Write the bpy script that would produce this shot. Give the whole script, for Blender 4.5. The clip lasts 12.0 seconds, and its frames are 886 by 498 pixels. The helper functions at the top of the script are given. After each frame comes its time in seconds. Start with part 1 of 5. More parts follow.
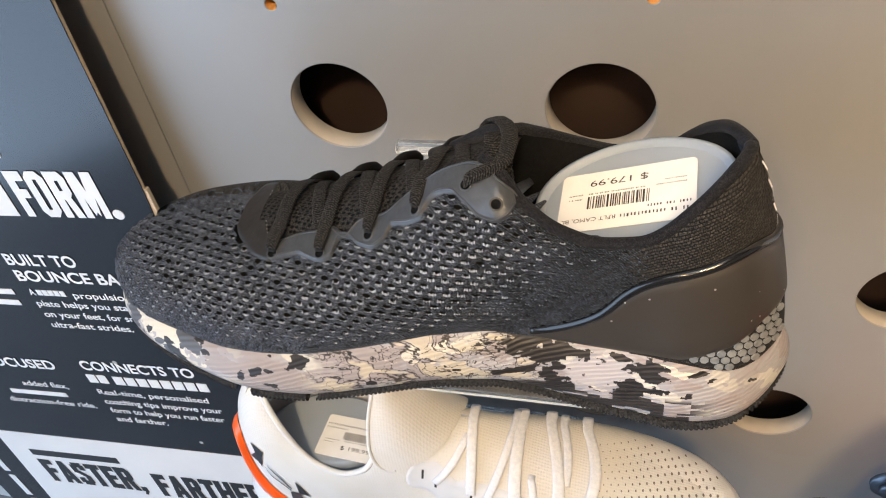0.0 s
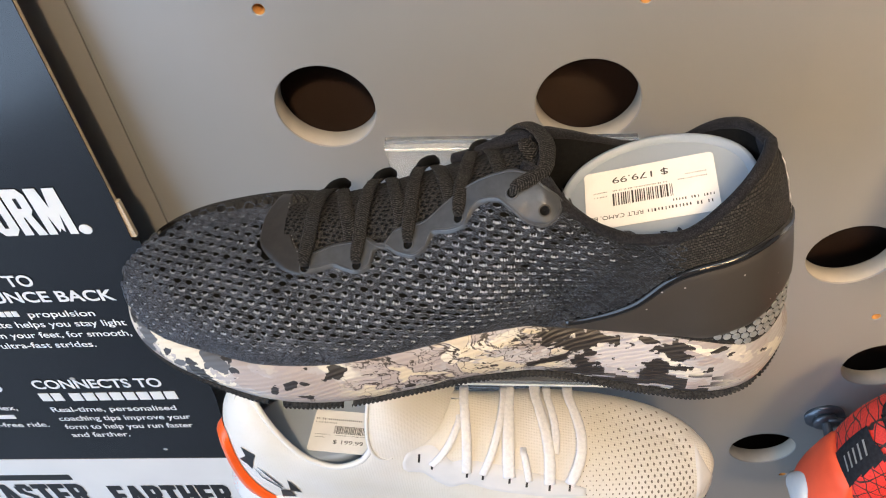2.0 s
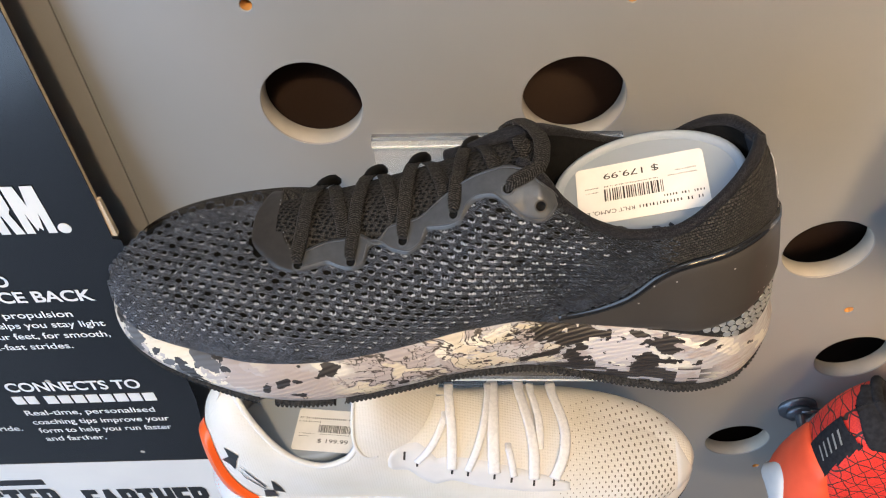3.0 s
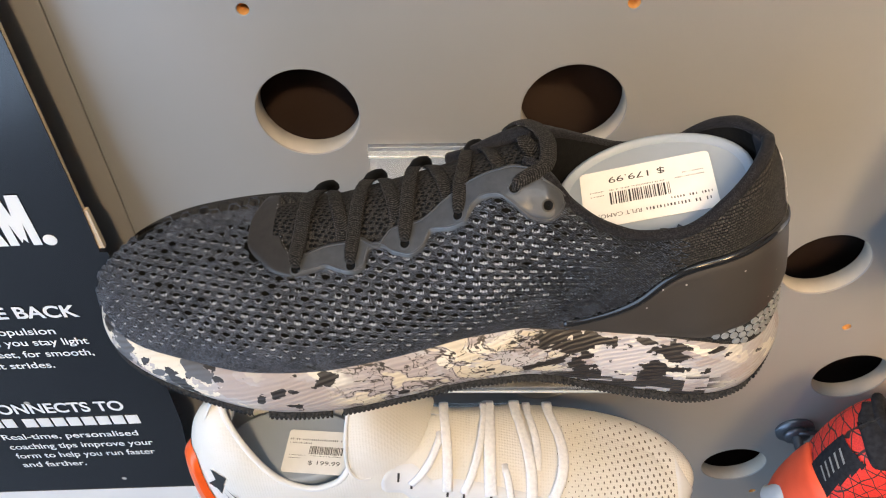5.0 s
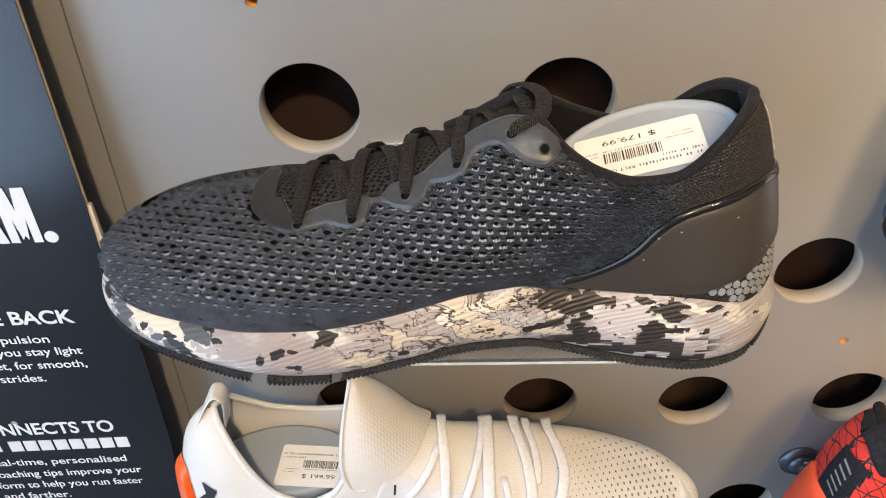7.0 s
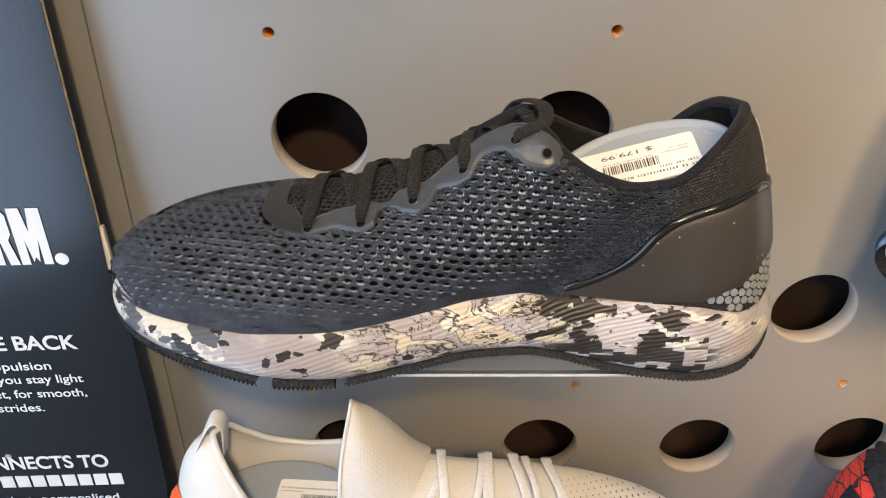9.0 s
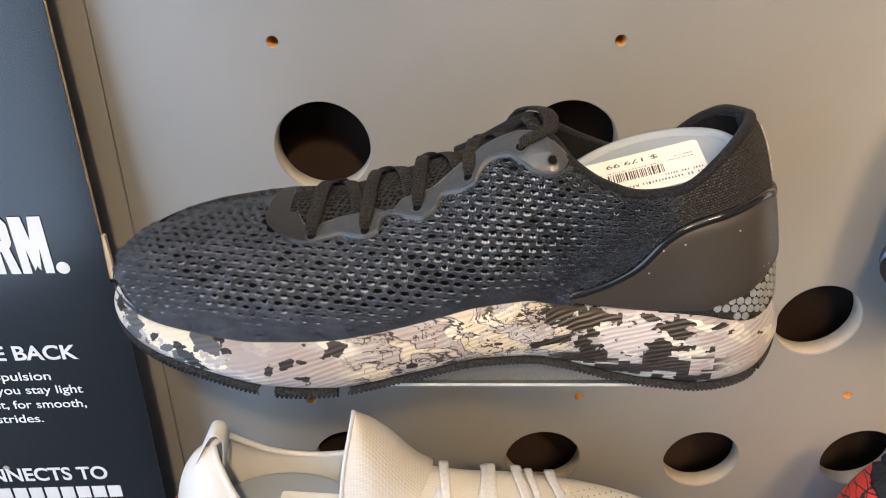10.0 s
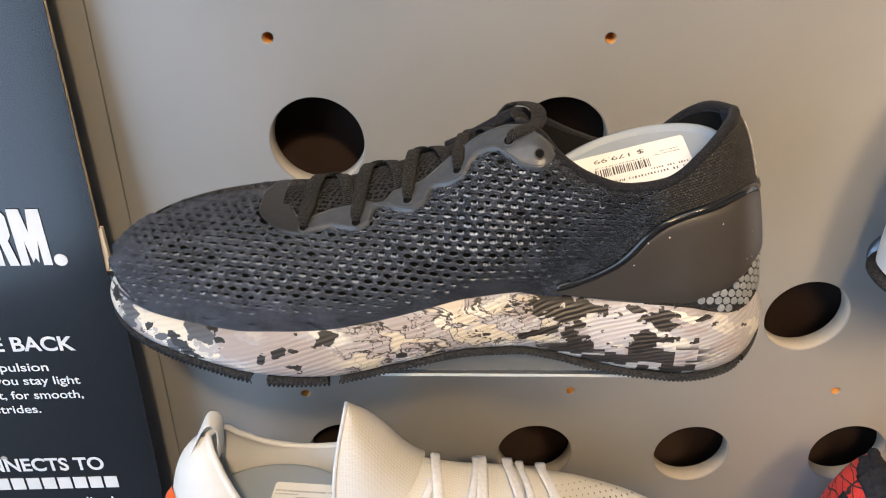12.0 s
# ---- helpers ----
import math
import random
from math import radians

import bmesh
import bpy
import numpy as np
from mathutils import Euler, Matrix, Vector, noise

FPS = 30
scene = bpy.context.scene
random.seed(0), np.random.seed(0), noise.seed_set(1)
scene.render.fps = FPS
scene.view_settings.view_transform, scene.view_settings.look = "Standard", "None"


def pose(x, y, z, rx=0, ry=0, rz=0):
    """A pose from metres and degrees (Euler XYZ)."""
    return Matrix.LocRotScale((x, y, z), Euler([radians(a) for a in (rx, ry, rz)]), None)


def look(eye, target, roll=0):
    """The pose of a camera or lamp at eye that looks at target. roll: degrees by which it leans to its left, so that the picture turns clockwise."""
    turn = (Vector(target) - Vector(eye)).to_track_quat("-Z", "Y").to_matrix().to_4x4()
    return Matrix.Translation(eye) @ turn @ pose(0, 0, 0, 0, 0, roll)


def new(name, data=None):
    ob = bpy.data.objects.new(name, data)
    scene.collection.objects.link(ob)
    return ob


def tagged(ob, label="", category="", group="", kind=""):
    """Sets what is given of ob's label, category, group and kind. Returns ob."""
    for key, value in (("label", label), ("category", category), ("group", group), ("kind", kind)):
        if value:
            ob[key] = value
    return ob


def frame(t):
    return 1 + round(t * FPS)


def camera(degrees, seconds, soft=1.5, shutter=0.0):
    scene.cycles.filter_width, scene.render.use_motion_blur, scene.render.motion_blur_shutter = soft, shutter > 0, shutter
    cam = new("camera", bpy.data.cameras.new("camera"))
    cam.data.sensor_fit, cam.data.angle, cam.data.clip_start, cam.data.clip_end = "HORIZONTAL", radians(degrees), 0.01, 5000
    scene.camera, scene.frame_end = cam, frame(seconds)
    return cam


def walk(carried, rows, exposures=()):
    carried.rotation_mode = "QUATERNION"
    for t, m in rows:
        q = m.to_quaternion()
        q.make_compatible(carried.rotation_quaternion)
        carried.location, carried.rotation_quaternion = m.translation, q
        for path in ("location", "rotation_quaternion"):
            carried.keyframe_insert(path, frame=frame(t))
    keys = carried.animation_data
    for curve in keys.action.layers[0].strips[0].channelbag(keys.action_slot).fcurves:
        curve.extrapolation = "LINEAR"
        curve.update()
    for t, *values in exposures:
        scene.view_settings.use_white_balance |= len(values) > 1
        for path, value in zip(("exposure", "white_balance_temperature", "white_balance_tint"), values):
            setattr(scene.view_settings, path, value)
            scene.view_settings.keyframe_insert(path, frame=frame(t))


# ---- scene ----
cam = camera(60.23, 12.0, soft=1.1)
PATH = [
    (0, (0.10124, -0.34904, 1.48386), (-0.14838, 0.31991, 0.78372), -10.897),
    (0.5, (0.08229, -0.34960, 1.49465), (-0.12429, 0.31407, 0.77572), -10.200),
    (1, (0.06302, -0.34835, 1.50264), (-0.10252, 0.31132, 0.76954), -9.108),
    (1.5, (0.04815, -0.34919, 1.50845), (-0.07917, 0.30687, 0.76456), -7.742),
    (2, (0.03516, -0.35199, 1.51155), (-0.06075, 0.30260, 0.76168), -6.282),
    (2.5, (0.02682, -0.35510, 1.51347), (-0.04281, 0.29944, 0.76065), -4.858),
    (3, (0.02276, -0.35436, 1.51219), (-0.02931, 0.30153, 0.75914), -3.780),
    (5, (0.01335, -0.35853, 1.49614), (-0.01571, 0.33169, 0.77312), -2.172),
    (5.5, (0.01257, -0.36922, 1.48822), (-0.01421, 0.34166, 0.78542), -2.065),
    (6, (0.01278, -0.37963, 1.47749), (-0.01110, 0.35394, 0.79830), -1.951),
    (6.5, (0.01165, -0.39233, 1.46412), (-0.00879, 0.36438, 0.81069), -1.831),
    (8.5, (0.00580, -0.43546, 1.43310), (-0.00747, 0.39795, 0.88061), -0.868),
    (9, (0.00562, -0.43625, 1.42880), (-0.00712, 0.40876, 0.89420), -0.597),
    (9.5, (0.00342, -0.43615, 1.42721), (-0.00862, 0.41634, 0.90462), -0.467),
    (10, (0.00327, -0.43641, 1.42478), (-0.00871, 0.41907, 0.90709), -0.458),
    (10.5, (0.00505, -0.43767, 1.42379), (-0.00724, 0.41866, 0.90751), -0.477),
    (11, (0.00565, -0.43968, 1.42453), (-0.00656, 0.41731, 0.90934), -0.429),
    (11.5, (0.00674, -0.44244, 1.42506), (-0.00602, 0.41378, 0.90861), -0.358),
    (12, (0.00830, -0.44450, 1.42483), (-0.00379, 0.41148, 0.90796), -0.181),
]
walk(cam, [(t, look(eye, target, roll)) for t, eye, target, roll in PATH])

# ---- light: a shop with ceiling spots, daylight from a shopfront on the left, and added fill ----
from mathutils.bvhtree import BVHTree

world = bpy.data.worlds.new("shop_air")
world.use_nodes = True
world.node_tree.nodes["Background"].inputs[0].default_value = (0.80, 0.86, 1.0, 1)
world.node_tree.nodes["Background"].inputs[1].default_value = 0.02
scene.world = world
scene.view_settings.exposure = -0.16


def area_lamp(name, eye, target, size_x, size_y, watts, colour):
    data = bpy.data.lights.new(name, "AREA")
    data.shape, data.size, data.size_y, data.energy, data.color = "RECTANGLE", size_x, size_y, watts, colour
    ob = new(name, data)
    ob.matrix_world = look(eye, target)
    return ob


area_lamp("shopfront_daylight", (-1.9, -1.75, 1.37), (0.0, 0.0, 1.25), 2.0, 2.66, 91, (0.54, 0.73, 1.0))
area_lamp("ceiling_panel_light", (-0.3, -1.15, 3.12), (-0.3, -1.0, 0.0), 1.6, 0.8, 22, (0.94, 0.97, 1.0))


def spot_lamp(eye, target, watts, colour, cone, soft_size=0.11):
    data = bpy.data.lights.new("spot_light", "SPOT")
    data.energy, data.color, data.spot_size, data.spot_blend, data.shadow_soft_size = watts, colour, radians(cone), 1.0, soft_size
    ob = new("spot_light", data)
    ob.matrix_world = look(eye, target)
    return ob


spot_lamp((0.30, -1.75, 2.90), (-0.26, 0.0, 1.17), 232, (1.0, 0.72, 0.42), 24, 0.07)
spot_lamp((0.80, -1.90, 2.90), (0.64, 0.0, 1.34), 580, (1.0, 0.685, 0.37), 30, 0.32)
# Added second half of the right-hand spot, split off to weaken its shadows.
spot_lamp((-0.15, -2.20, 2.90), (0.66, 0.0, 1.29), 545, (1.0, 0.68, 0.36), 25, 0.32)
# Added warm fill for the dark lower right; stands for no known lamp.
spot_lamp((0.30, -2.40, 2.30), (0.46, 0.0, 1.00), 60, (1.0, 0.72, 0.43), 20, 0.25)

# ---- materials ----


def material(name):
    m = bpy.data.materials.new(name)
    m.use_nodes = True
    return m, m.node_tree.nodes, m.node_tree.links, m.node_tree.nodes["Principled BSDF"]


def node(nodes, kind, **values):
    n = nodes.new(kind)
    for key, value in values.items():
        if key in n.inputs:
            n.inputs[key].default_value = value
    return n


def ramp(nodes, stops, constant=False):
    n = nodes.new("ShaderNodeValToRGB")
    n.color_ramp.interpolation = "CONSTANT" if constant else "LINEAR"
    while len(n.color_ramp.elements) < len(stops):
        n.color_ramp.elements.new(0.5)
    for e, (at, colour) in zip(n.color_ramp.elements, stops):
        e.position, e.color = at, (*colour, 1) if len(colour) == 3 else colour
    return n


def coords(nodes, links, scale=(1, 1, 1), turn=(0, 0, 0)):
    c, m = nodes.new("ShaderNodeTexCoord"), nodes.new("ShaderNodeMapping")
    m.inputs["Scale"].default_value = scale
    m.inputs["Rotation"].default_value = [radians(a) for a in turn]
    links.new(c.outputs["Object"], m.inputs["Vector"])
    return m.outputs["Vector"]


def surface(name, low, high, rough=0.6, gloss=0.5, metal=0.0, scale=60.0, bump=0.1, grain=600.0, spread=0.12, depth=0.0004, stretch=(1, 1, 1), dust=0.0):
    """Two colours mixed at a coarse scale, fine grain in the relief, and uneven roughness."""
    m, nodes, links, bsdf = material(name)
    v = coords(nodes, links, stretch)
    big, fine = node(nodes, "ShaderNodeTexNoise", Scale=scale, Detail=5.0), node(nodes, "ShaderNodeTexNoise", Scale=grain, Detail=3.0)
    for n in (big, fine):
        links.new(v, n.inputs["Vector"])
    r = ramp(nodes, [(0.35, low), (0.65, high)])
    links.new(big.outputs["Fac"], r.inputs["Fac"])
    colour = r.outputs["Color"]
    if dust:
        cell = node(nodes, "ShaderNodeTexVoronoi", Scale=dust)
        links.new(v, cell.inputs["Vector"])
        speck = ramp(nodes, [(0.0, (1, 1, 1)), (0.045, (1, 1, 1)), (0.065, (0, 0, 0))])
        links.new(cell.outputs["Distance"], speck.inputs["Fac"])
        mix = nodes.new("ShaderNodeMix")
        mix.data_type = "RGBA"
        links.new(speck.outputs["Color"], mix.inputs[0])
        links.new(colour, mix.inputs[6])
        mix.inputs[7].default_value = (0.42, 0.41, 0.39, 1)
        colour = mix.outputs[2]
    links.new(colour, bsdf.inputs["Base Color"])
    bsdf.inputs["Metallic"].default_value = metal
    bsdf.inputs["Specular IOR Level"].default_value = gloss
    span = node(nodes, "ShaderNodeMapRange")
    span.inputs["To Min"].default_value, span.inputs["To Max"].default_value = rough - spread, rough + spread
    links.new(big.outputs["Fac"], span.inputs["Value"])
    links.new(span.outputs["Result"], bsdf.inputs["Roughness"])
    b = node(nodes, "ShaderNodeBump", Strength=bump, Distance=depth)
    links.new(fine.outputs["Fac"], b.inputs["Height"])
    links.new(b.outputs["Normal"], bsdf.inputs["Normal"])
    return m


PANEL = surface("satin_grey_laminate", (0.275, 0.272, 0.265), (0.295, 0.288, 0.28), rough=0.40, metal=0.25, scale=9, bump=0.015, grain=900, spread=0.03)
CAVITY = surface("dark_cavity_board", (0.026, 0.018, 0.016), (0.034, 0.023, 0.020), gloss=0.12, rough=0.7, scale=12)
FIBRE = surface("raw_fibreboard", (0.44, 0.20, 0.05), (0.56, 0.28, 0.08), rough=0.85, scale=200)
CUT_EDGE = surface("pale_sealed_board_edge", (0.39, 0.36, 0.315), (0.46, 0.42, 0.365), rough=0.55, scale=60, bump=0.06, grain=500)
BOARD = surface("black_printed_board", (0.0065, 0.0068, 0.0085), (0.009, 0.0095, 0.0115), rough=0.17, scale=6, bump=0.03, grain=700, spread=0.04, dust=22)
WHITE_PRINT = surface("white_print", (0.70, 0.70, 0.71), (0.76, 0.76, 0.76), rough=0.4, scale=10, bump=0.02)
BLACK_PRINT = surface("black_print", (0.015, 0.015, 0.016), (0.02, 0.02, 0.022), rough=0.4, scale=10, bump=0.02)
KRAFT = surface("kraft_board_edge", (0.46, 0.37, 0.26), (0.56, 0.46, 0.33), rough=0.8, scale=150)
HOLE_SHADE = surface("shade_black_lining", (0.002, 0.002, 0.002), (0.006, 0.006, 0.006), gloss=0.12, rough=0.8, scale=420, bump=0.8, grain=1500)
THREAD = surface("pale_inner_thread", (0.38, 0.43, 0.52), (0.66, 0.73, 0.84), rough=0.5, scale=300, bump=0.3, grain=1500)
TPU = surface("smooth_grey_film", (0.044, 0.048, 0.055), (0.055, 0.060, 0.068), rough=0.34, scale=240, bump=0.35, grain=330, depth=0.0006)
TPU_DARK = surface("dark_toe_film", (0.017, 0.016, 0.016), (0.024, 0.022, 0.021), rough=0.42, scale=240, bump=0.35, grain=330, depth=0.0006)
COUNTER = surface("matte_black_heel_shell", (0.037, 0.032, 0.027), (0.043, 0.037, 0.031), rough=0.46, scale=30, bump=0.03, grain=900, spread=0.04, dust=130)
PIPING = surface("gloss_black_piping", (0.010, 0.010, 0.011), (0.014, 0.014, 0.015), rough=0.13, scale=30, bump=0.03, spread=0.04)
TREAD = surface("black_rubber_tread", (0.012, 0.0125, 0.014), (0.046, 0.047, 0.050), gloss=0.12, rough=0.8, scale=900, bump=0.8, grain=1400, depth=0.001)
INNER = surface("black_padded_lining", (0.012, 0.013, 0.017), (0.022, 0.024, 0.03), gloss=0.12, rough=0.85, scale=300, bump=0.5, grain=1200)
HEX_BASE = surface("dark_honeycomb_joint", (0.02, 0.02, 0.02), (0.03, 0.03, 0.03), gloss=0.12, rough=0.7, scale=100)
HEX_TOP = surface("grey_reflective_hexagon", (0.20, 0.21, 0.215), (0.30, 0.31, 0.31), rough=0.42, metal=0.1, scale=300, bump=0.2)
LABEL = surface("white_paper_label", (0.78, 0.77, 0.75), (0.84, 0.83, 0.81), rough=0.6, scale=60, bump=0.05)
INK = surface("black_label_ink", (0.02, 0.02, 0.02), (0.04, 0.04, 0.04), rough=0.6, scale=60)
STEEL = surface("blue_grey_metal", (0.10, 0.12, 0.145), (0.14, 0.16, 0.19), rough=0.35, metal=0.7, scale=40, bump=0.05)
WHITE_FOAM = surface("white_foam", (0.60, 0.61, 0.63), (0.66, 0.66, 0.67), rough=0.6, scale=60)
ORANGE = surface("orange_heel_shell", (0.85, 0.10, 0.012), (0.90, 0.13, 0.02), rough=0.32, scale=30, bump=0.05, spread=0.06)
RED_FOAM = surface("coral_foam", (0.74, 0.080, 0.028), (0.80, 0.10, 0.040), rough=0.5, scale=60)
LACE_WHITE = surface("white_lace", (0.70, 0.71, 0.74), (0.80, 0.80, 0.82), rough=0.7, scale=400, bump=0.6, grain=1500)
FLOOR = surface("grey_shop_floor", (0.15, 0.15, 0.16), (0.20, 0.197, 0.195), rough=0.28, scale=2.0, bump=0.05, grain=120)
PLASTER = surface("shop_plaster", (0.55, 0.53, 0.50), (0.62, 0.60, 0.57), rough=0.85, scale=4)
CEILING = surface("dark_shop_ceiling", (0.10, 0.10, 0.10), (0.14, 0.14, 0.14), rough=0.9, scale=3)


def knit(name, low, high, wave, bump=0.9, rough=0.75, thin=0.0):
    """Fabric: twisted threads, and bright single fibres among dark ones, with their glints put in the colour; thin:
    fewer of them towards the heel.
    """
    m, nodes, links, bsdf = material(name)
    v = coords(nodes, links)
    a = node(nodes, "ShaderNodeTexWave", Scale=wave, Distortion=5.0, Detail=2.0)
    a.bands_direction = "DIAGONAL"
    n = node(nodes, "ShaderNodeTexNoise", Scale=1500.0, Detail=2.0)
    c = node(nodes, "ShaderNodeTexNoise", Scale=90.0, Detail=4.0)
    for t in (a, n, c):
        links.new(v, t.inputs["Vector"])
    add = nodes.new("ShaderNodeMath")
    links.new(a.outputs["Fac"], add.inputs[0])
    links.new(n.outputs["Fac"], add.inputs[1])
    mix = nodes.new("ShaderNodeMath")
    mix.operation = "MULTIPLY_ADD"
    mix.inputs[1].default_value = 0.25
    links.new(c.outputs["Fac"], mix.inputs[0])
    strand = nodes.new("ShaderNodeMath")
    strand.operation = "MULTIPLY_ADD"
    strand.inputs[1].default_value = 0.32
    links.new(a.outputs["Fac"], strand.inputs[0])
    links.new(n.outputs["Fac"], strand.inputs[2])
    links.new(strand.outputs[0], mix.inputs[2])
    r = ramp(nodes, [(0.65, low), (0.81, tuple(p + q * 0.17 for p, q in zip(low, high))), (0.99, high)])
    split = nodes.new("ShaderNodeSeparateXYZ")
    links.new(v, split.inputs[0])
    # Paints the weaker light towards the heel, besides the blacker knit there.
    heel_dimming = node(nodes, "ShaderNodeMapRange")
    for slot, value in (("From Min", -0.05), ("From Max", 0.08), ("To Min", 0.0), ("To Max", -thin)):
        heel_dimming.inputs[slot].default_value = value
    links.new(split.outputs["X"], heel_dimming.inputs["Value"])
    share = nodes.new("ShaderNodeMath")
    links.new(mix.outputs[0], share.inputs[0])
    links.new(heel_dimming.outputs["Result"], share.inputs[1])
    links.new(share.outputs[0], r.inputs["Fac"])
    links.new(r.outputs["Color"], bsdf.inputs["Base Color"])
    bsdf.inputs["Roughness"].default_value = rough
    bsdf.inputs["Specular IOR Level"].default_value = 0.10
    bsdf.inputs["Sheen Weight"].default_value, bsdf.inputs["Sheen Roughness"].default_value = 0.06, 0.35
    bsdf.inputs["Sheen Tint"].default_value = (0.80, 0.90, 1.0, 1)
    b = node(nodes, "ShaderNodeBump", Strength=bump, Distance=0.0006)
    links.new(add.outputs[0], b.inputs["Height"])
    links.new(b.outputs["Normal"], bsdf.inputs["Normal"])
    return m


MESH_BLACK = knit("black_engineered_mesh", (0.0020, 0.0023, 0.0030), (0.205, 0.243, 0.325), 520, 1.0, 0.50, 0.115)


def woven(name, low, high):
    """Flat lace: slanting threads along its length, from its own strip coordinates in metres."""
    m, nodes, links, bsdf = material(name)
    uv = nodes.new("ShaderNodeUVMap")
    split = nodes.new("ShaderNodeSeparateXYZ")
    links.new(uv.outputs["UV"], split.inputs[0])
    fold = nodes.new("ShaderNodeMath")
    fold.operation = "ABSOLUTE"
    links.new(split.outputs[1], fold.inputs[0])
    join = nodes.new("ShaderNodeCombineXYZ")
    links.new(split.outputs[0], join.inputs[0])
    links.new(fold.outputs[0], join.inputs[1])
    turn = nodes.new("ShaderNodeMapping")
    turn.inputs["Rotation"].default_value = (0, 0, radians(-28))
    links.new(join.outputs[0], turn.inputs["Vector"])
    wave = node(nodes, "ShaderNodeTexWave", Scale=330.0, Distortion=4.5, Detail=3.0)
    wave.inputs["Detail Scale"].default_value = 5.0
    fine = node(nodes, "ShaderNodeTexNoise", Scale=1400.0, Detail=2.0)
    links.new(turn.outputs["Vector"], wave.inputs["Vector"])
    links.new(uv.outputs["UV"], fine.inputs["Vector"])
    add = nodes.new("ShaderNodeMath")
    add.operation = "MULTIPLY_ADD"
    add.inputs[1].default_value = 0.45
    links.new(wave.outputs["Fac"], add.inputs[0])
    links.new(fine.outputs["Fac"], add.inputs[2])
    r = ramp(nodes, [(0.34, low), (0.48, tuple(p + q * 0.22 for p, q in zip(low, high))), (0.62, high)])
    half = nodes.new("ShaderNodeMath")
    half.operation = "MULTIPLY"
    half.inputs[1].default_value = 0.6
    links.new(add.outputs[0], half.inputs[0])
    links.new(half.outputs[0], r.inputs["Fac"])
    links.new(r.outputs["Color"], bsdf.inputs["Base Color"])
    bsdf.inputs["Roughness"].default_value = 0.6
    bsdf.inputs["Specular IOR Level"].default_value = 0.18
    b = node(nodes, "ShaderNodeBump", Strength=1.0, Distance=0.0007)
    links.new(add.outputs[0], b.inputs["Height"])
    links.new(b.outputs["Normal"], bsdf.inputs["Normal"])
    return m


LACE_BLACK = woven("black_woven_lace", (0.0008, 0.0008, 0.0008), (0.085, 0.080, 0.076))
BINDING = knit("black_collar_binding", (0.007, 0.007, 0.009), (0.034, 0.034, 0.038), 900, bump=0.4)


def scaly(name, low, high, wide, tall, across=2, turn=0.0):
    """Close-set knit in staggered rows: small raised cells with dark gaps; across: which axis runs up the rows."""
    m, nodes, links, bsdf = material(name)
    c = coords(nodes, links, turn=(0, turn, 0))
    split, flat = nodes.new("ShaderNodeSeparateXYZ"), nodes.new("ShaderNodeCombineXYZ")
    links.new(c, split.inputs[0])
    links.new(split.outputs[0], flat.inputs[0])
    links.new(split.outputs[across], flat.inputs[1])
    warp = node(nodes, "ShaderNodeTexNoise", Scale=160.0, Detail=2.0)
    links.new(c, warp.inputs["Vector"])
    bend = nodes.new("ShaderNodeVectorMath")
    bend.operation = "MULTIPLY_ADD"
    links.new(warp.outputs["Color"], bend.inputs[0])
    bend.inputs[1].default_value = (0.0013, 0.0011, 0)
    links.new(flat.outputs[0], bend.inputs[2])
    cell = node(nodes, "ShaderNodeTexBrick", Scale=1.0)
    cell.inputs["Color1"].default_value, cell.inputs["Color2"].default_value, cell.inputs["Mortar"].default_value = (*high, 1), (*(h * 0.6 for h in high), 1), (*low, 1)
    for key, value in (("Mortar Size", tall * 0.22), ("Mortar Smooth", 1.0), ("Bias", 0.0), ("Brick Width", wide), ("Row Height", tall)):
        cell.inputs[key].default_value = value
    links.new(bend.outputs[0], cell.inputs["Vector"])
    n = node(nodes, "ShaderNodeTexNoise", Scale=1900.0, Detail=2.0)
    links.new(c, n.inputs["Vector"])
    r = ramp(nodes, [(0.35, (0.25, 0.25, 0.25)), (0.65, (1.5, 1.45, 1.4))])
    links.new(n.outputs["Fac"], r.inputs["Fac"])
    mix = nodes.new("ShaderNodeMix")
    mix.data_type, mix.blend_type = "RGBA", "MULTIPLY"
    mix.inputs[0].default_value = 1.0
    links.new(cell.outputs["Color"], mix.inputs[6])
    links.new(r.outputs["Color"], mix.inputs[7])
    links.new(mix.outputs[2], bsdf.inputs["Base Color"])
    bsdf.inputs["Roughness"].default_value = 0.6
    bsdf.inputs["Specular IOR Level"].default_value = 0.2
    add = node(nodes, "ShaderNodeMath")
    add.operation = "MULTIPLY_ADD"
    add.inputs[1].default_value = -1.6
    links.new(cell.outputs["Fac"], add.inputs[0])
    links.new(n.outputs["Fac"], add.inputs[2])
    b = node(nodes, "ShaderNodeBump", Strength=0.9, Distance=0.0006)
    links.new(add.outputs[0], b.inputs["Height"])
    links.new(b.outputs["Normal"], bsdf.inputs["Normal"])
    return m


HEEL_KNIT = scaly("black_scaled_heel_knit", (0.004, 0.004, 0.004), (0.062, 0.058, 0.052), 0.0016, 0.00105, 2, 18)


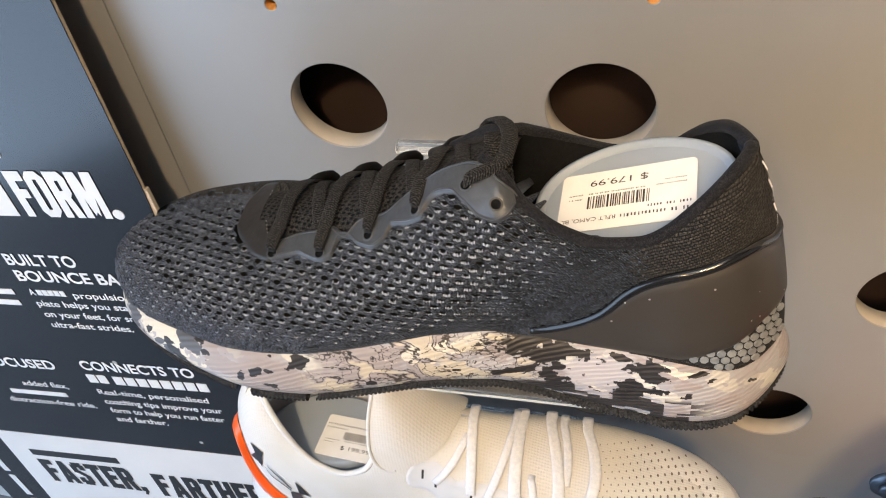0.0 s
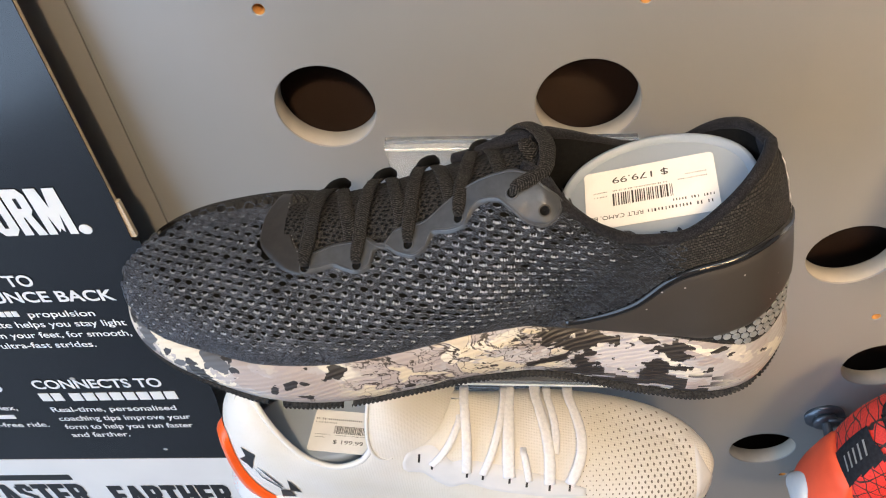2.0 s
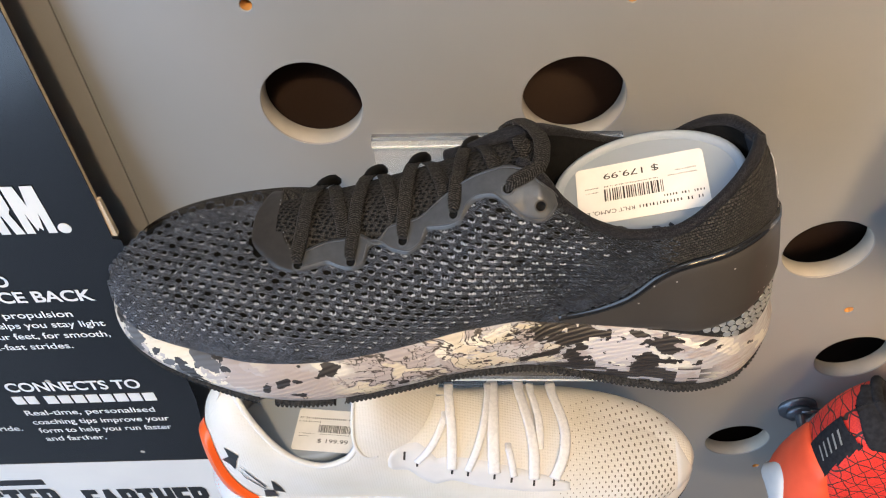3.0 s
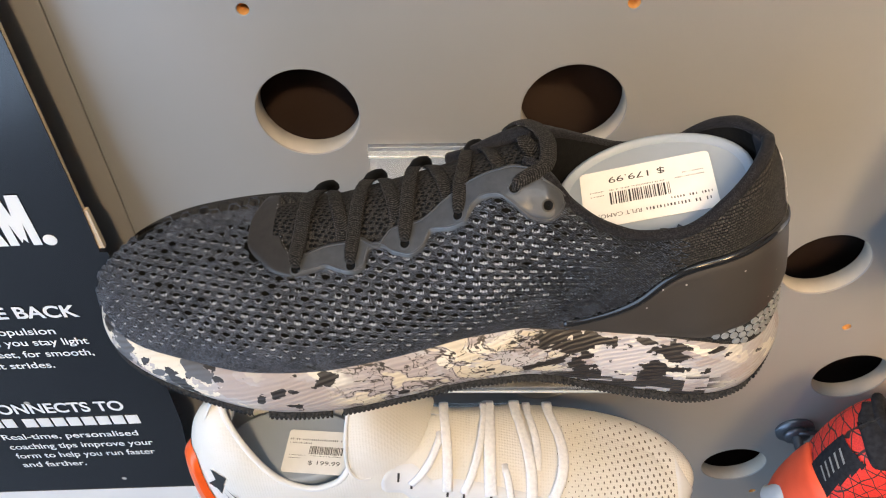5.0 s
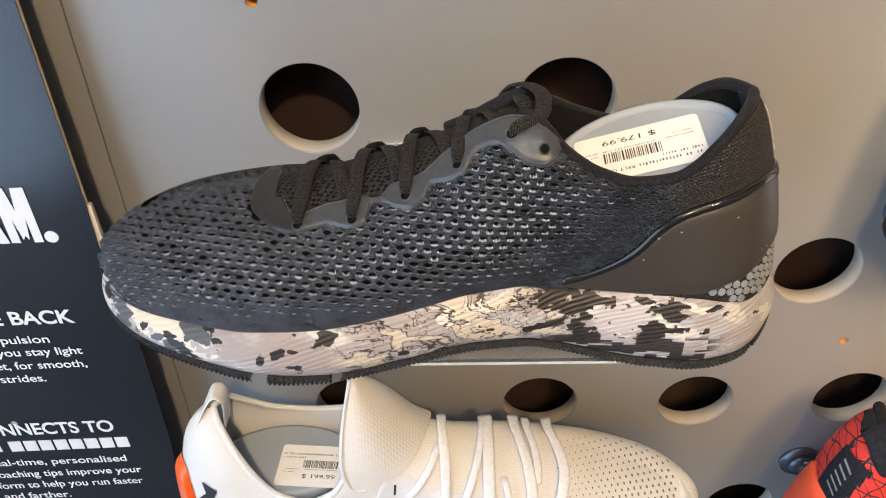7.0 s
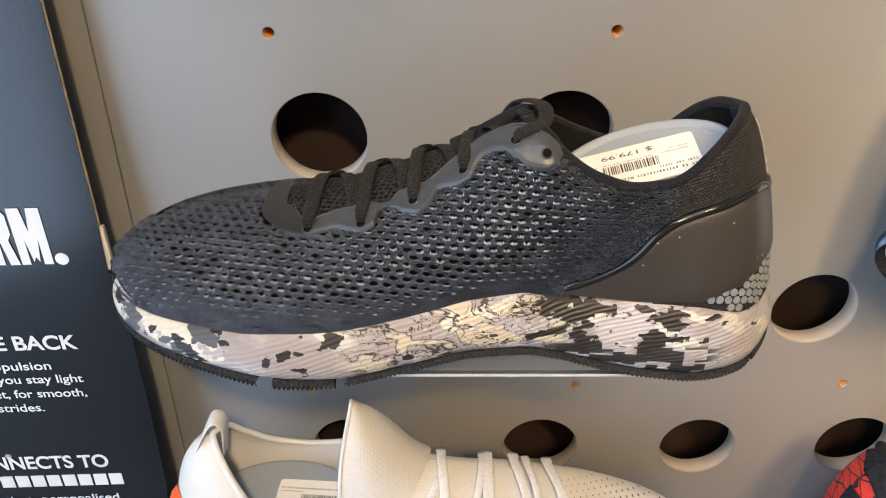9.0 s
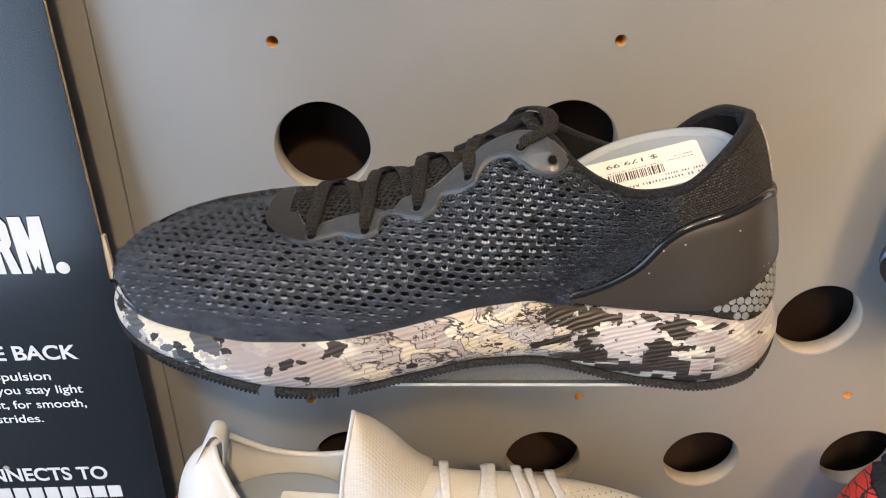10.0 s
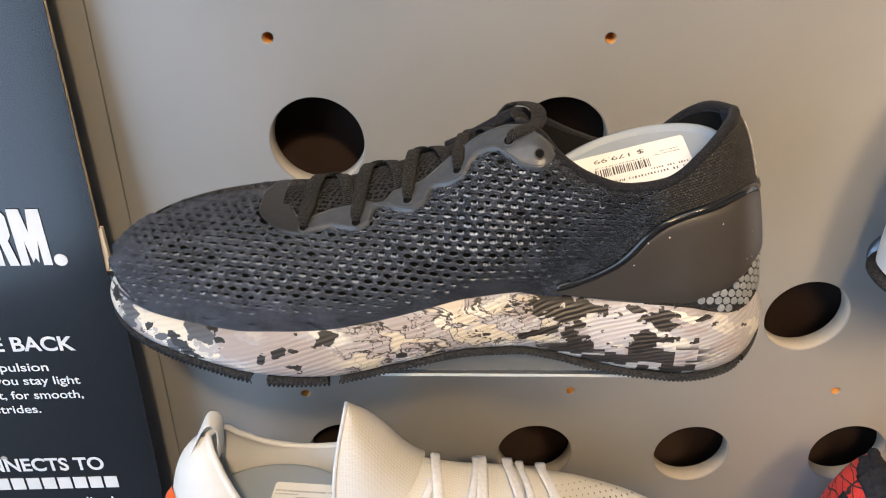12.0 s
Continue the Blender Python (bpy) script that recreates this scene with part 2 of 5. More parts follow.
def perforated(name, low, high, pitch):
    """Padded knit with rows of small dark openings, seen from above."""
    m, nodes, links, bsdf = material(name)
    v = coords(nodes, links, (1.0, 1.6, 1.0), (0, 0, 20))
    cell = node(nodes, "ShaderNodeTexVoronoi", Scale=1.0 / pitch, Randomness=0.45)
    cell.voronoi_dimensions = "2D"
    fibre = node(nodes, "ShaderNodeTexNoise", Scale=1700.0, Detail=2.0)
    for t in (cell, fibre):
        links.new(v, t.inputs["Vector"])
    hole = ramp(nodes, [(0.22, (0, 0, 0)), (0.36, (1, 1, 1))])
    links.new(cell.outputs["Distance"], hole.inputs["Fac"])
    tone = ramp(nodes, [(0.38, low), (0.68, high)])
    links.new(fibre.outputs["Fac"], tone.inputs["Fac"])
    mix = nodes.new("ShaderNodeMix")
    mix.data_type, mix.blend_type = "RGBA", "MULTIPLY"
    mix.inputs[0].default_value = 1.0
    links.new(tone.outputs["Color"], mix.inputs[6])
    links.new(hole.outputs["Color"], mix.inputs[7])
    links.new(mix.outputs[2], bsdf.inputs["Base Color"])
    bsdf.inputs["Roughness"].default_value = 0.65
    bsdf.inputs["Specular IOR Level"].default_value = 0.18
    b = node(nodes, "ShaderNodeBump", Strength=1.0, Distance=0.0012)
    links.new(hole.outputs["Color"], b.inputs["Height"])
    links.new(b.outputs["Normal"], bsdf.inputs["Normal"])
    return m


def camo():
    """Moulded foam printed with camouflage: pink and cream fields, lilac shade, black blots, inked vein lines; fine ribs along it."""
    m, nodes, links, bsdf = material("camouflage_printed_foam")
    v = coords(nodes, links)

    def noisy(scale, detail=3.0, vec=None, distortion=0.0):
        n = node(nodes, "ShaderNodeTexNoise", Scale=scale, Detail=detail, Distortion=distortion)
        links.new(vec or v, n.inputs["Vector"])
        return n.outputs["Fac"]

    def math_(op, a, b=0.0, c=None):
        n = nodes.new("ShaderNodeMath")
        n.operation = op
        for i, x in enumerate((a, b) if c is None else (a, b, c)):
            if isinstance(x, (int, float)):
                n.inputs[i].default_value = x
            else:
                links.new(x, n.inputs[i])
        return n.outputs[0]

    def over(fac, under, colour):
        n = nodes.new("ShaderNodeMix")
        n.data_type = "RGBA"
        links.new(fac, n.inputs[0])
        links.new(under, n.inputs[6])
        n.inputs[7].default_value = (*colour, 1)
        return n.outputs[2]

    def step(value, low, high):
        n = node(nodes, "ShaderNodeMapRange")
        n.inputs["From Min"].default_value, n.inputs["From Max"].default_value = low, high
        links.new(value, n.inputs["Value"])
        return n.outputs["Result"]

    split = nodes.new("ShaderNodeSeparateXYZ")
    links.new(v, split.inputs[0])
    x, _, z = split.outputs

    def zone(x0, x1, soft):
        return math_("MULTIPLY", step(x, x0 - soft, x0 + soft), step(x, x1 + soft, x1 - soft))

    rose, lilac, cream = (0.315, 0.278, 0.270), (0.355, 0.340, 0.350), (0.53, 0.505, 0.450)
    base = ramp(nodes, [(0.0, rose), (0.46, rose), (0.475, lilac), (0.56, lilac), (0.575, cream), (1.0, cream)])
    stretched = coords(nodes, links, (1.0, 1.0, 1.9), (0, 12, 0))
    links.new(noisy(42.0, 4.0, stretched), base.inputs["Fac"])
    colour = base.outputs["Color"]
    # rose-grey drift in the forefoot and at the back of the heel
    drift = math_("MULTIPLY", step(noisy(30.0, 3.0, stretched), 0.45, 0.50), math_("MAXIMUM", zone(-0.092, 0.0, 0.015), step(x, 0.13, 0.16)))
    colour = over(math_("MULTIPLY", drift, 0.8), colour, (0.315, 0.272, 0.260))
    jag = coords(nodes, links, (1.0, 1.0, 1.7), (0, -22, 0))
    stepped = nodes.new("ShaderNodeVectorMath")
    stepped.operation = "SNAP"
    links.new(v, stepped.inputs[0])
    stepped.inputs[1].default_value = (0.0026, 0.02, 0.0013)
    edge = math_("MULTIPLY_ADD", math_("SUBTRACT", noisy(330.0, 2.0, stepped.outputs[0]), 0.5), 0.40, noisy(150.0, 4.0, jag))
    flat = nodes.new("ShaderNodeCombineXYZ")
    links.new(x, flat.inputs[0])
    links.new(z, flat.inputs[1])

    def blot(cx, cz, rx, rz, tilt, rough=1.7):
        """A ragged printed patch of the given half lengths."""
        shift = nodes.new("ShaderNodeMapping")
        shift.vector_type = "TEXTURE"
        shift.inputs["Location"].default_value = (cx, cz, 0)
        shift.inputs["Rotation"].default_value = (0, 0, radians(tilt))
        shift.inputs["Scale"].default_value = (rx, rz, 1)
        links.new(flat.outputs[0], shift.inputs["Vector"])
        length = nodes.new("ShaderNodeVectorMath")
        length.operation = "LENGTH"
        links.new(shift.outputs["Vector"], length.inputs[0])
        reach = math_("MULTIPLY_ADD", math_("SUBTRACT", edge, 0.5), rough * 2.2, length.outputs["Value"])
        return step(reach, 1.04, 0.98)

    def blots(*several):
        out = None
        for b in several:
            out = blot(*b) if out is None else math_("MAXIMUM", out, blot(*b))
        return out

    colour = over(blots((-0.1600, 0.0335, 0.006, 0.005, 0), (-0.128, 0.0300, 0.019, 0.0060, -14), (0.016, 0.0385, 0.016, 0.0035, 10), (0.121, 0.0345, 0.010, 0.0018, -12)), colour, (0.60, 0.56, 0.48))
    colour = over(blots((0.088, 0.0285, 0.017, 0.0085, 0, 0.8), (0.036, 0.030, 0.012, 0.004, 0)), colour, (0.42, 0.40, 0.41))
    # inked vein lines in the midfoot
    veins = coords(nodes, links, (1.0, 1.0, 2.2), (0, -24, 0))
    field = noisy(62.0, 4.0, veins, 0.5)
    line = step(math_("ABSOLUTE", math_("SUBTRACT", field, 0.5)), 0.016, 0.010)
    field2 = noisy(84.0, 4.0, veins, 0.8)
    line2 = step(math_("ABSOLUTE", math_("SUBTRACT", field2, 0.52)), 0.013, 0.008)
    where = zone(-0.044, 0.060, 0.008)
    where = math_("MULTIPLY", where, step(noisy(34.0, 2.0), 0.36, 0.42))
    tan = math_("MULTIPLY", where, step(field, 0.53, 0.55))
    colour = over(math_("MULTIPLY", tan, 0.8), colour, (0.52, 0.45, 0.33))
    colour = over(math_("MULTIPLY", where, math_("MAXIMUM", line, line2)), colour, (0.045, 0.036, 0.030))
    # dashes low on the heel
    snap = nodes.new("ShaderNodeVectorMath")
    snap.operation = "SNAP"
    links.new(v, snap.inputs[0])
    snap.inputs[1].default_value = (0.0055, 0.02, 0.0012)
    dashes = math_("MULTIPLY", math_("MULTIPLY", step(noisy(140.0, 2.0, snap.outputs[0]), 0.47, 0.475), step(z, 0.0215, 0.0195)), zone(0.050, 0.132, 0.006))
    colour = over(dashes, colour, (0.035, 0.031, 0.029))
    # worn grey and black patches
    colour = over(blots((-0.149, 0.0295, 0.0075, 0.0045, -38), (-0.1120, 0.0308, 0.0070, 0.0042, -10), (-0.125, 0.0232, 0.009, 0.0022, -24)), colour, (0.085, 0.088, 0.098))
    black = blots((0.057, 0.0395, 0.013, 0.0045, 0), (0.072, 0.0372, 0.015, 0.0026, -8), (0.0650, 0.0335, 0.008, 0.0048, -20), (0.052, 0.0268, 0.011, 0.0021, 10), (0.067, 0.0210, 0.0065, 0.0052, -25), (0.108, 0.0318, 0.0068, 0.0056, 0), (0.101, 0.0225, 0.010, 0.0040, 15), (0.096, 0.0365, 0.0038, 0.0013, 0), (0.128, 0.0335, 0.004, 0.0012, 10))
    black = math_("MAXIMUM", black, blots((-0.120, 0.0240, 0.0075, 0.0026, -30), (-0.1050, 0.0318, 0.0045, 0.0011, -8), (-0.1585, 0.0350, 0.0030, 0.0022, 20), (-0.0647, 0.0262, 0.0024, 0.0009, 0), (-0.0725, 0.0252, 0.0032, 0.0018, 30), (-0.080, 0.0222, 0.0024, 0.0016, 40), (-0.0508, 0.0303, 0.0048, 0.0023, 10)))
    black = math_("MAXIMUM", black, step(noisy(85.0, 4.0, stretched), 0.655, 0.662))
    colour = over(black, colour, (0.024, 0.021, 0.020))
    links.new(colour, bsdf.inputs["Base Color"])
    bsdf.inputs["Roughness"].default_value = 0.42
    bsdf.inputs["Specular IOR Level"].default_value = 0.32
    ribs = node(nodes, "ShaderNodeTexWave", Scale=150.0, Distortion=4.5, Detail=1.0)
    ribs.inputs["Detail Scale"].default_value = 0.35
    ribs.bands_direction = "Z"
    tilted = coords(nodes, links, (1, 1, 1), (0, 14, 0))
    links.new(tilted, ribs.inputs["Vector"])
    b = node(nodes, "ShaderNodeBump", Strength=0.34, Distance=0.0008)
    links.new(ribs.outputs["Fac"], b.inputs["Height"])
    links.new(b.outputs["Normal"], bsdf.inputs["Normal"])
    return m


CAMO = camo()


def white_knit(name, tint, dotted=True):
    m, nodes, links, bsdf = material(name)
    v = coords(nodes, links)
    n = node(nodes, "ShaderNodeTexNoise", Scale=900.0, Detail=2.0)
    big = node(nodes, "ShaderNodeTexNoise", Scale=14.0, Detail=3.0)
    cell = node(nodes, "ShaderNodeTexVoronoi", Scale=520.0, Randomness=0.15)
    for t in (n, big, cell):
        links.new(v, t.inputs["Vector"])
    r = ramp(nodes, [(0.35, tint), (0.65, (0.72, 0.71, 0.70))])
    links.new(big.outputs["Fac"], r.inputs["Fac"])
    links.new(r.outputs["Color"], bsdf.inputs["Base Color"])
    bsdf.inputs["Roughness"].default_value = 0.65
    b = node(nodes, "ShaderNodeBump", Strength=0.6 if dotted else 0.15, Distance=0.0005)
    links.new(cell.outputs["Distance"], b.inputs["Height"])
    links.new(b.outputs["Normal"], bsdf.inputs["Normal"])
    return m


WHITE_KNIT = white_knit("white_woven_upper", (0.66, 0.63, 0.56))
WHITE_SMOOTH = white_knit("white_smooth_heel", (0.66, 0.67, 0.69), False)


def cracked_red():
    """Red textile with black crazed ink lines."""
    m, nodes, links, bsdf = material("red_textile_with_black_lines")
    v = coords(nodes, links)
    lines = None
    for turn, scale in (((0, 35, 20), 42.0), ((0, -28, -15), 36.0), ((30, 75, 0), 30.0)):
        w = node(nodes, "ShaderNodeTexWave", Scale=scale, Distortion=6.0, Detail=2.0)
        w.inputs["Detail Scale"].default_value = 0.8
        links.new(coords(nodes, links, (1, 1, 1), turn), w.inputs["Vector"])
        thin = ramp(nodes, [(0.0, (1, 1, 1)), (0.012, (1, 1, 1)), (0.026, (0, 0, 0))])
        links.new(w.outputs["Fac"], thin.inputs["Fac"])
        if lines is None:
            lines = thin.outputs["Color"]
        else:
            top = nodes.new("ShaderNodeMath")
            top.operation = "MAXIMUM"
            links.new(lines, top.inputs[0])
            links.new(thin.outputs["Color"], top.inputs[1])
            lines = top.outputs[0]
    fibre = node(nodes, "ShaderNodeTexNoise", Scale=900.0, Detail=2.0)
    links.new(v, fibre.inputs["Vector"])
    tone = ramp(nodes, [(0.35, (0.52, 0.022, 0.018)), (0.65, (0.72, 0.045, 0.028))])
    links.new(fibre.outputs["Fac"], tone.inputs["Fac"])
    ink = nodes.new("ShaderNodeMix")
    ink.data_type = "RGBA"
    links.new(lines, ink.inputs[0])
    links.new(tone.outputs["Color"], ink.inputs[6])
    ink.inputs[7].default_value = (0.018, 0.014, 0.014, 1)
    links.new(ink.outputs[2], bsdf.inputs["Base Color"])
    b = node(nodes, "ShaderNodeBump", Strength=0.6, Distance=0.0005)
    links.new(fibre.outputs["Fac"], b.inputs["Height"])
    links.new(b.outputs["Normal"], bsdf.inputs["Normal"])
    bsdf.inputs["Roughness"].default_value = 0.6
    return m


RED_TEXTILE = cracked_red()


def clear_plastic(name, tint, rough, clear):
    m, nodes, links, bsdf = material(name)
    n = node(nodes, "ShaderNodeTexNoise", Scale=40.0, Detail=4.0)
    links.new(coords(nodes, links), n.inputs["Vector"])
    span = node(nodes, "ShaderNodeMapRange")
    span.inputs["To Min"].default_value, span.inputs["To Max"].default_value = rough * 0.7, rough * 1.3
    links.new(n.outputs["Fac"], span.inputs["Value"])
    links.new(span.outputs["Result"], bsdf.inputs["Roughness"])
    bsdf.inputs["Base Color"].default_value = (*tint, 1)
    bsdf.inputs["Transmission Weight"].default_value = clear
    bsdf.inputs["IOR"].default_value = 1.30
    return m


ACRYLIC = clear_plastic("clear_acrylic", (0.95, 0.96, 0.96), 0.12, 0.97)
EDGE = surface("acrylic_edge_highlight", (0.50, 0.52, 0.50), (0.60, 0.61, 0.58), rough=0.25, scale=80, bump=0.02)
FROSTED = clear_plastic("frosted_white_plastic", (0.38, 0.44, 0.52), 0.34, 0.25)

# ---- making things ----


def thing(name, place, label, category, group="", kind="", turn=(0, 0, 0)):
    ob = new(name)
    ob.empty_display_size = 0.05
    ob.matrix_world = pose(*place, *turn)
    return tagged(ob, label, category, group, kind)


def part(name, bm, mat, parent=None, label="", smooth=True):
    """Links a bmesh as one mesh object under a thing or under a part."""
    data = bpy.data.meshes.new(name)
    bmesh.ops.recalc_face_normals(bm, faces=bm.faces[:])
    bm.to_mesh(data)
    bm.free()
    for m in mat if isinstance(mat, (list, tuple)) else [mat]:
        data.materials.append(m)
    for p in data.polygons:
        p.use_smooth = smooth
    ob = new(name, data)
    ob.parent = parent
    return tagged(ob, label) if label else ob


def grid_bm(rows, closed=False, bm=None):
    """A sheet of quads through rows of points."""
    bm = bm or bmesh.new()
    made = [[bm.verts.new(p) for p in row] for row in rows]
    for a, b in zip(made, made[1:]):
        n = len(a)
        for i in range(n if closed else n - 1):
            j = (i + 1) % n
            bm.faces.new((a[i], a[j], b[j], b[i]))
    return bm


def box_bm(x0, x1, y0, y1, z0, z1, bevel=0.0, bm=None):
    own = bmesh.new()
    bmesh.ops.create_cube(own, size=1.0)
    for v in own.verts:
        v.co = ((x0 + x1) / 2 + v.co.x * (x1 - x0), (y0 + y1) / 2 + v.co.y * (y1 - y0), (z0 + z1) / 2 + v.co.z * (z1 - z0))
    if bevel:
        bmesh.ops.bevel(own, geom=own.edges[:], offset=bevel, segments=2, affect="EDGES", profile=0.6)
    return own


def join_bm(*several):
    out = bmesh.new()
    for bm in several:
        data = bpy.data.meshes.new("joined")
        bm.to_mesh(data)
        bm.free()
        out.from_mesh(data)
        bpy.data.meshes.remove(data)
    return out


def smooth_line(points, count):
    """Catmull-Rom through the points."""
    p = [Vector(q) for q in points]
    p = [2 * p[0] - p[1], *p, 2 * p[-1] - p[-2]]
    out = []
    for k in range(count):
        f = k / (count - 1) * (len(p) - 3)
        i = min(int(f), len(p) - 4)
        t, (a, b, c, d) = f - i, p[i : i + 4]
        out.append(0.5 * ((2 * b) + (c - a) * t + (2 * a - 5 * b + 4 * c - d) * t * t + (3 * b - a - 3 * c + d) * t ** 3))
    return out


def ribbon_bm(points, normals, width, thick, count=24, pinch=0.0):
    """A flat lace with rounded edges along the points; normals point away from what it lies on."""
    line, ups = smooth_line(points, count), smooth_line(normals, count)
    rows = []
    for k, (c, up) in enumerate(zip(line, ups)):
        ahead = (line[min(k + 1, count - 1)] - line[max(k - 1, 0)]).normalized()
        side = ahead.cross(up).normalized()
        up = side.cross(ahead).normalized()
        ring = []
        swell = 1.0 + 0.05 * math.sin(k * 1.9) + 0.04 * math.sin(k * 4.3 + 1.0)
        swell *= 1.0 - pinch * max(0.0, 1.0 - k / (0.22 * count))
        for n in range(10):
            a = 2 * math.pi * n / 10
            ca, sa = math.cos(a), math.sin(a)
            ring.append(c + side * (width / 2) * swell * math.copysign(abs(ca) ** 0.7, ca) + up * (thick / 2) * math.copysign(abs(sa) ** 0.8, sa))
        rows.append(ring)
    bm = grid_bm(rows, closed=True)
    bm.verts.ensure_lookup_table()
    run = [0.0]
    for a, b in zip(line, line[1:]):
        run.append(run[-1] + (b - a).length)
    strip = {v: (run[k // 10], width / 2 * math.cos(2 * math.pi * (k % 10) / 10)) for k, v in enumerate(bm.verts)}
    for start in (0, (count - 1) * 10):
        bm.faces.new(bm.verts[start : start + 10])
    layer = bm.loops.layers.uv.new("UVMap")
    for f in bm.faces:
        for loop in f.loops:
            loop[layer].uv = strip[loop.vert]
    return bm


def tube_bm(points, radius, count=40, sides=8, closed=False):
    line = smooth_line(points, count)
    rows = []
    for k, c in enumerate(line):
        ahead = (line[min(k + 1, count - 1)] - line[max(k - 1, 0)]).normalized()
        side = ahead.cross(Vector((0.05, 0.1, 1))).normalized()
        up = side.cross(ahead)
        rows.append([c + radius * (math.cos(2 * math.pi * n / sides) * side + math.sin(2 * math.pi * n / sides) * up) for n in range(sides)])
    bm = grid_bm(rows, closed=True)
    bm.verts.ensure_lookup_table()
    for start in (0, (count - 1) * sides):
        bm.faces.new(bm.verts[start : start + sides])
    return bm


def disc_bm(radius, y0, y1, bevel=0.0, sides=40):
    """A disc whose axis is y."""
    rows = [(0.0, y0), (radius - bevel, y0), (radius, y0 + math.copysign(bevel, y1 - y0)), (radius, y1), (0.0, y1)]
    return grid_bm([[(r * math.cos(2 * math.pi * n / sides), y, r * math.sin(2 * math.pi * n / sides)) for n in range(sides)] for r, y in rows], closed=True)


def curve_through(pairs):
    """A smooth function through (x, value) pairs that does not overshoot."""
    xs, ys = np.array([p[0] for p in pairs], float), np.array([p[1] for p in pairs], float)
    h, d = np.diff(xs), np.diff(ys) / np.diff(xs)
    m = np.r_[d[0], [0 if a * b <= 0 else 2 * a * b / (a + b) for a, b in zip(d, d[1:])], d[-1]]

    def value(x):
        x = min(max(x, xs[0]), xs[-1])
        i = min(int(np.searchsorted(xs, x, side="right")) - 1, len(h) - 1)
        t = (x - xs[i]) / h[i]
        return float((1 + 2 * t) * (1 - t) ** 2 * ys[i] + t * (1 - t) ** 2 * h[i] * m[i] + t * t * (3 - 2 * t) * ys[i + 1] + t * t * (t - 1) * h[i] * m[i + 1])

    return value


def lettering(words, height, width=None, weight=0.0, depth=0.0002):
    """A mesh of the words in the built-in font, lower left at the origin in x and y, capitals of that height; width: squeezed to it."""
    data = bpy.data.curves.new("words", "FONT")
    data.body, data.size, data.extrude, data.offset = words, 1.0, 0.0, weight
    ob = new("words", data)
    mesh = bpy.data.meshes.new_from_object(ob.evaluated_get(bpy.context.evaluated_depsgraph_get()))
    bpy.data.objects.remove(ob)
    bpy.data.curves.remove(data)
    co = np.array([v.co for v in mesh.vertices])
    low = co[:, 0].min()
    sy = height / 0.69
    sx = (width / (co[:, 0].max() - low)) if width else sy
    bm = bmesh.new()
    bm.from_mesh(mesh)
    bpy.data.meshes.remove(mesh)
    for v in bm.verts:
        v.co = ((v.co.x - low) * sx, v.co.y * sy, depth)
    return bm

# ---- the display wall ----
# The upright trim leans a little off the rows of holes.
LEAN = 0.028
BIG_HOLES = [(-0.0767, 1.2340), (0.0755, 1.2345), (0.2615, 1.1012), (-0.0765, 0.9640), (0.0755, 0.9640), (0.2015, 0.9640), (0.3260, 0.9660), (0.2680, 0.8190), (0.1430, 0.8180), (0.3950, 0.8190), (0.4130, 1.1020), (0.4200, 1.2400)]
SMALL_HOLES = [(-0.100, 1.300), (0.100, 1.300), (0.300, 1.300), (-0.104, 1.0260), (0.099, 1.0305), (0.300, 1.0320), (-0.1, 0.765), (0.1, 0.765), (0.3, 0.765)]
THICK = 0.0145


def trim_x(z, at=-0.2066):
    """Where the lean of the trim carries a line that passes x = at at the height 1.17."""
    return at + (z - 1.17) * LEAN


def wall_panel():
    data = bpy.data.curves.new("panel_outline", "CURVE")
    data.dimensions, data.fill_mode, data.extrude, data.bevel_depth, data.bevel_resolution = "2D", "BOTH", THICK / 2 - 0.0005, 0.0005, 1
    low, high = 0.25, 2.3

    def loop(points):
        s = data.splines.new("POLY")
        s.points.add(len(points) - 1)
        for p, (x, z) in zip(s.points, points):
            p.co = (x, z, 0, 1)
        s.use_cyclic_u = True

    loop([(trim_x(low), low), (1.3, low), (1.3, high), (trim_x(high), high)])
    for holes, radius, sides in ((BIG_HOLES, 0.0302, 64), (SMALL_HOLES, 0.0038, 24)):
        for x, z in holes:
            loop([(x + radius * math.cos(2 * math.pi * n / sides), z + radius * math.sin(2 * math.pi * n / sides)) for n in range(sides)])
    ob = new("panel_outline", data)
    mesh = bpy.data.meshes.new_from_object(ob.evaluated_get(bpy.context.evaluated_depsgraph_get()))
    bpy.data.objects.remove(ob)
    mesh.transform(Matrix.Translation((0, THICK / 2, 0)) @ Matrix.Rotation(radians(90), 4, "X"))
    mesh.name = "wall_panel"
    mesh.materials.clear()
    mesh.materials.append(PANEL)
    return tagged(new("wall_panel", mesh), "satin taupe laminated display panel with round cut-outs", "wall panel", kind="structure")


PANEL_OB = wall_panel()
for x, z in SMALL_HOLES:
    bm = grid_bm([[(x + r * math.cos(2 * math.pi * n / 24), y, z + r * math.sin(2 * math.pi * n / 24)) for n in range(24)] for r, y in ((0.00318, 0.0003), (0.0030, 0.0010), (0.0029, 0.0125), (0.0001, 0.0130))], closed=True)
    part("hole_lining", bm, FIBRE, PANEL_OB, "raw fibreboard inside of a peg hole")
for x, z in BIG_HOLES:
    bm = grid_bm([[(x + r * math.cos(2 * math.pi * n / 64), y, z + r * math.sin(2 * math.pi * n / 64)) for n in range(64)] for r, y in ((0.02985, 0.0009), (0.02945, 0.0013), (0.02945, 0.0140), (0.02985, 0.0144))], closed=True)
    part("hole_lining", bm, CUT_EDGE, PANEL_OB, "pale sealed edge of a cut-out")


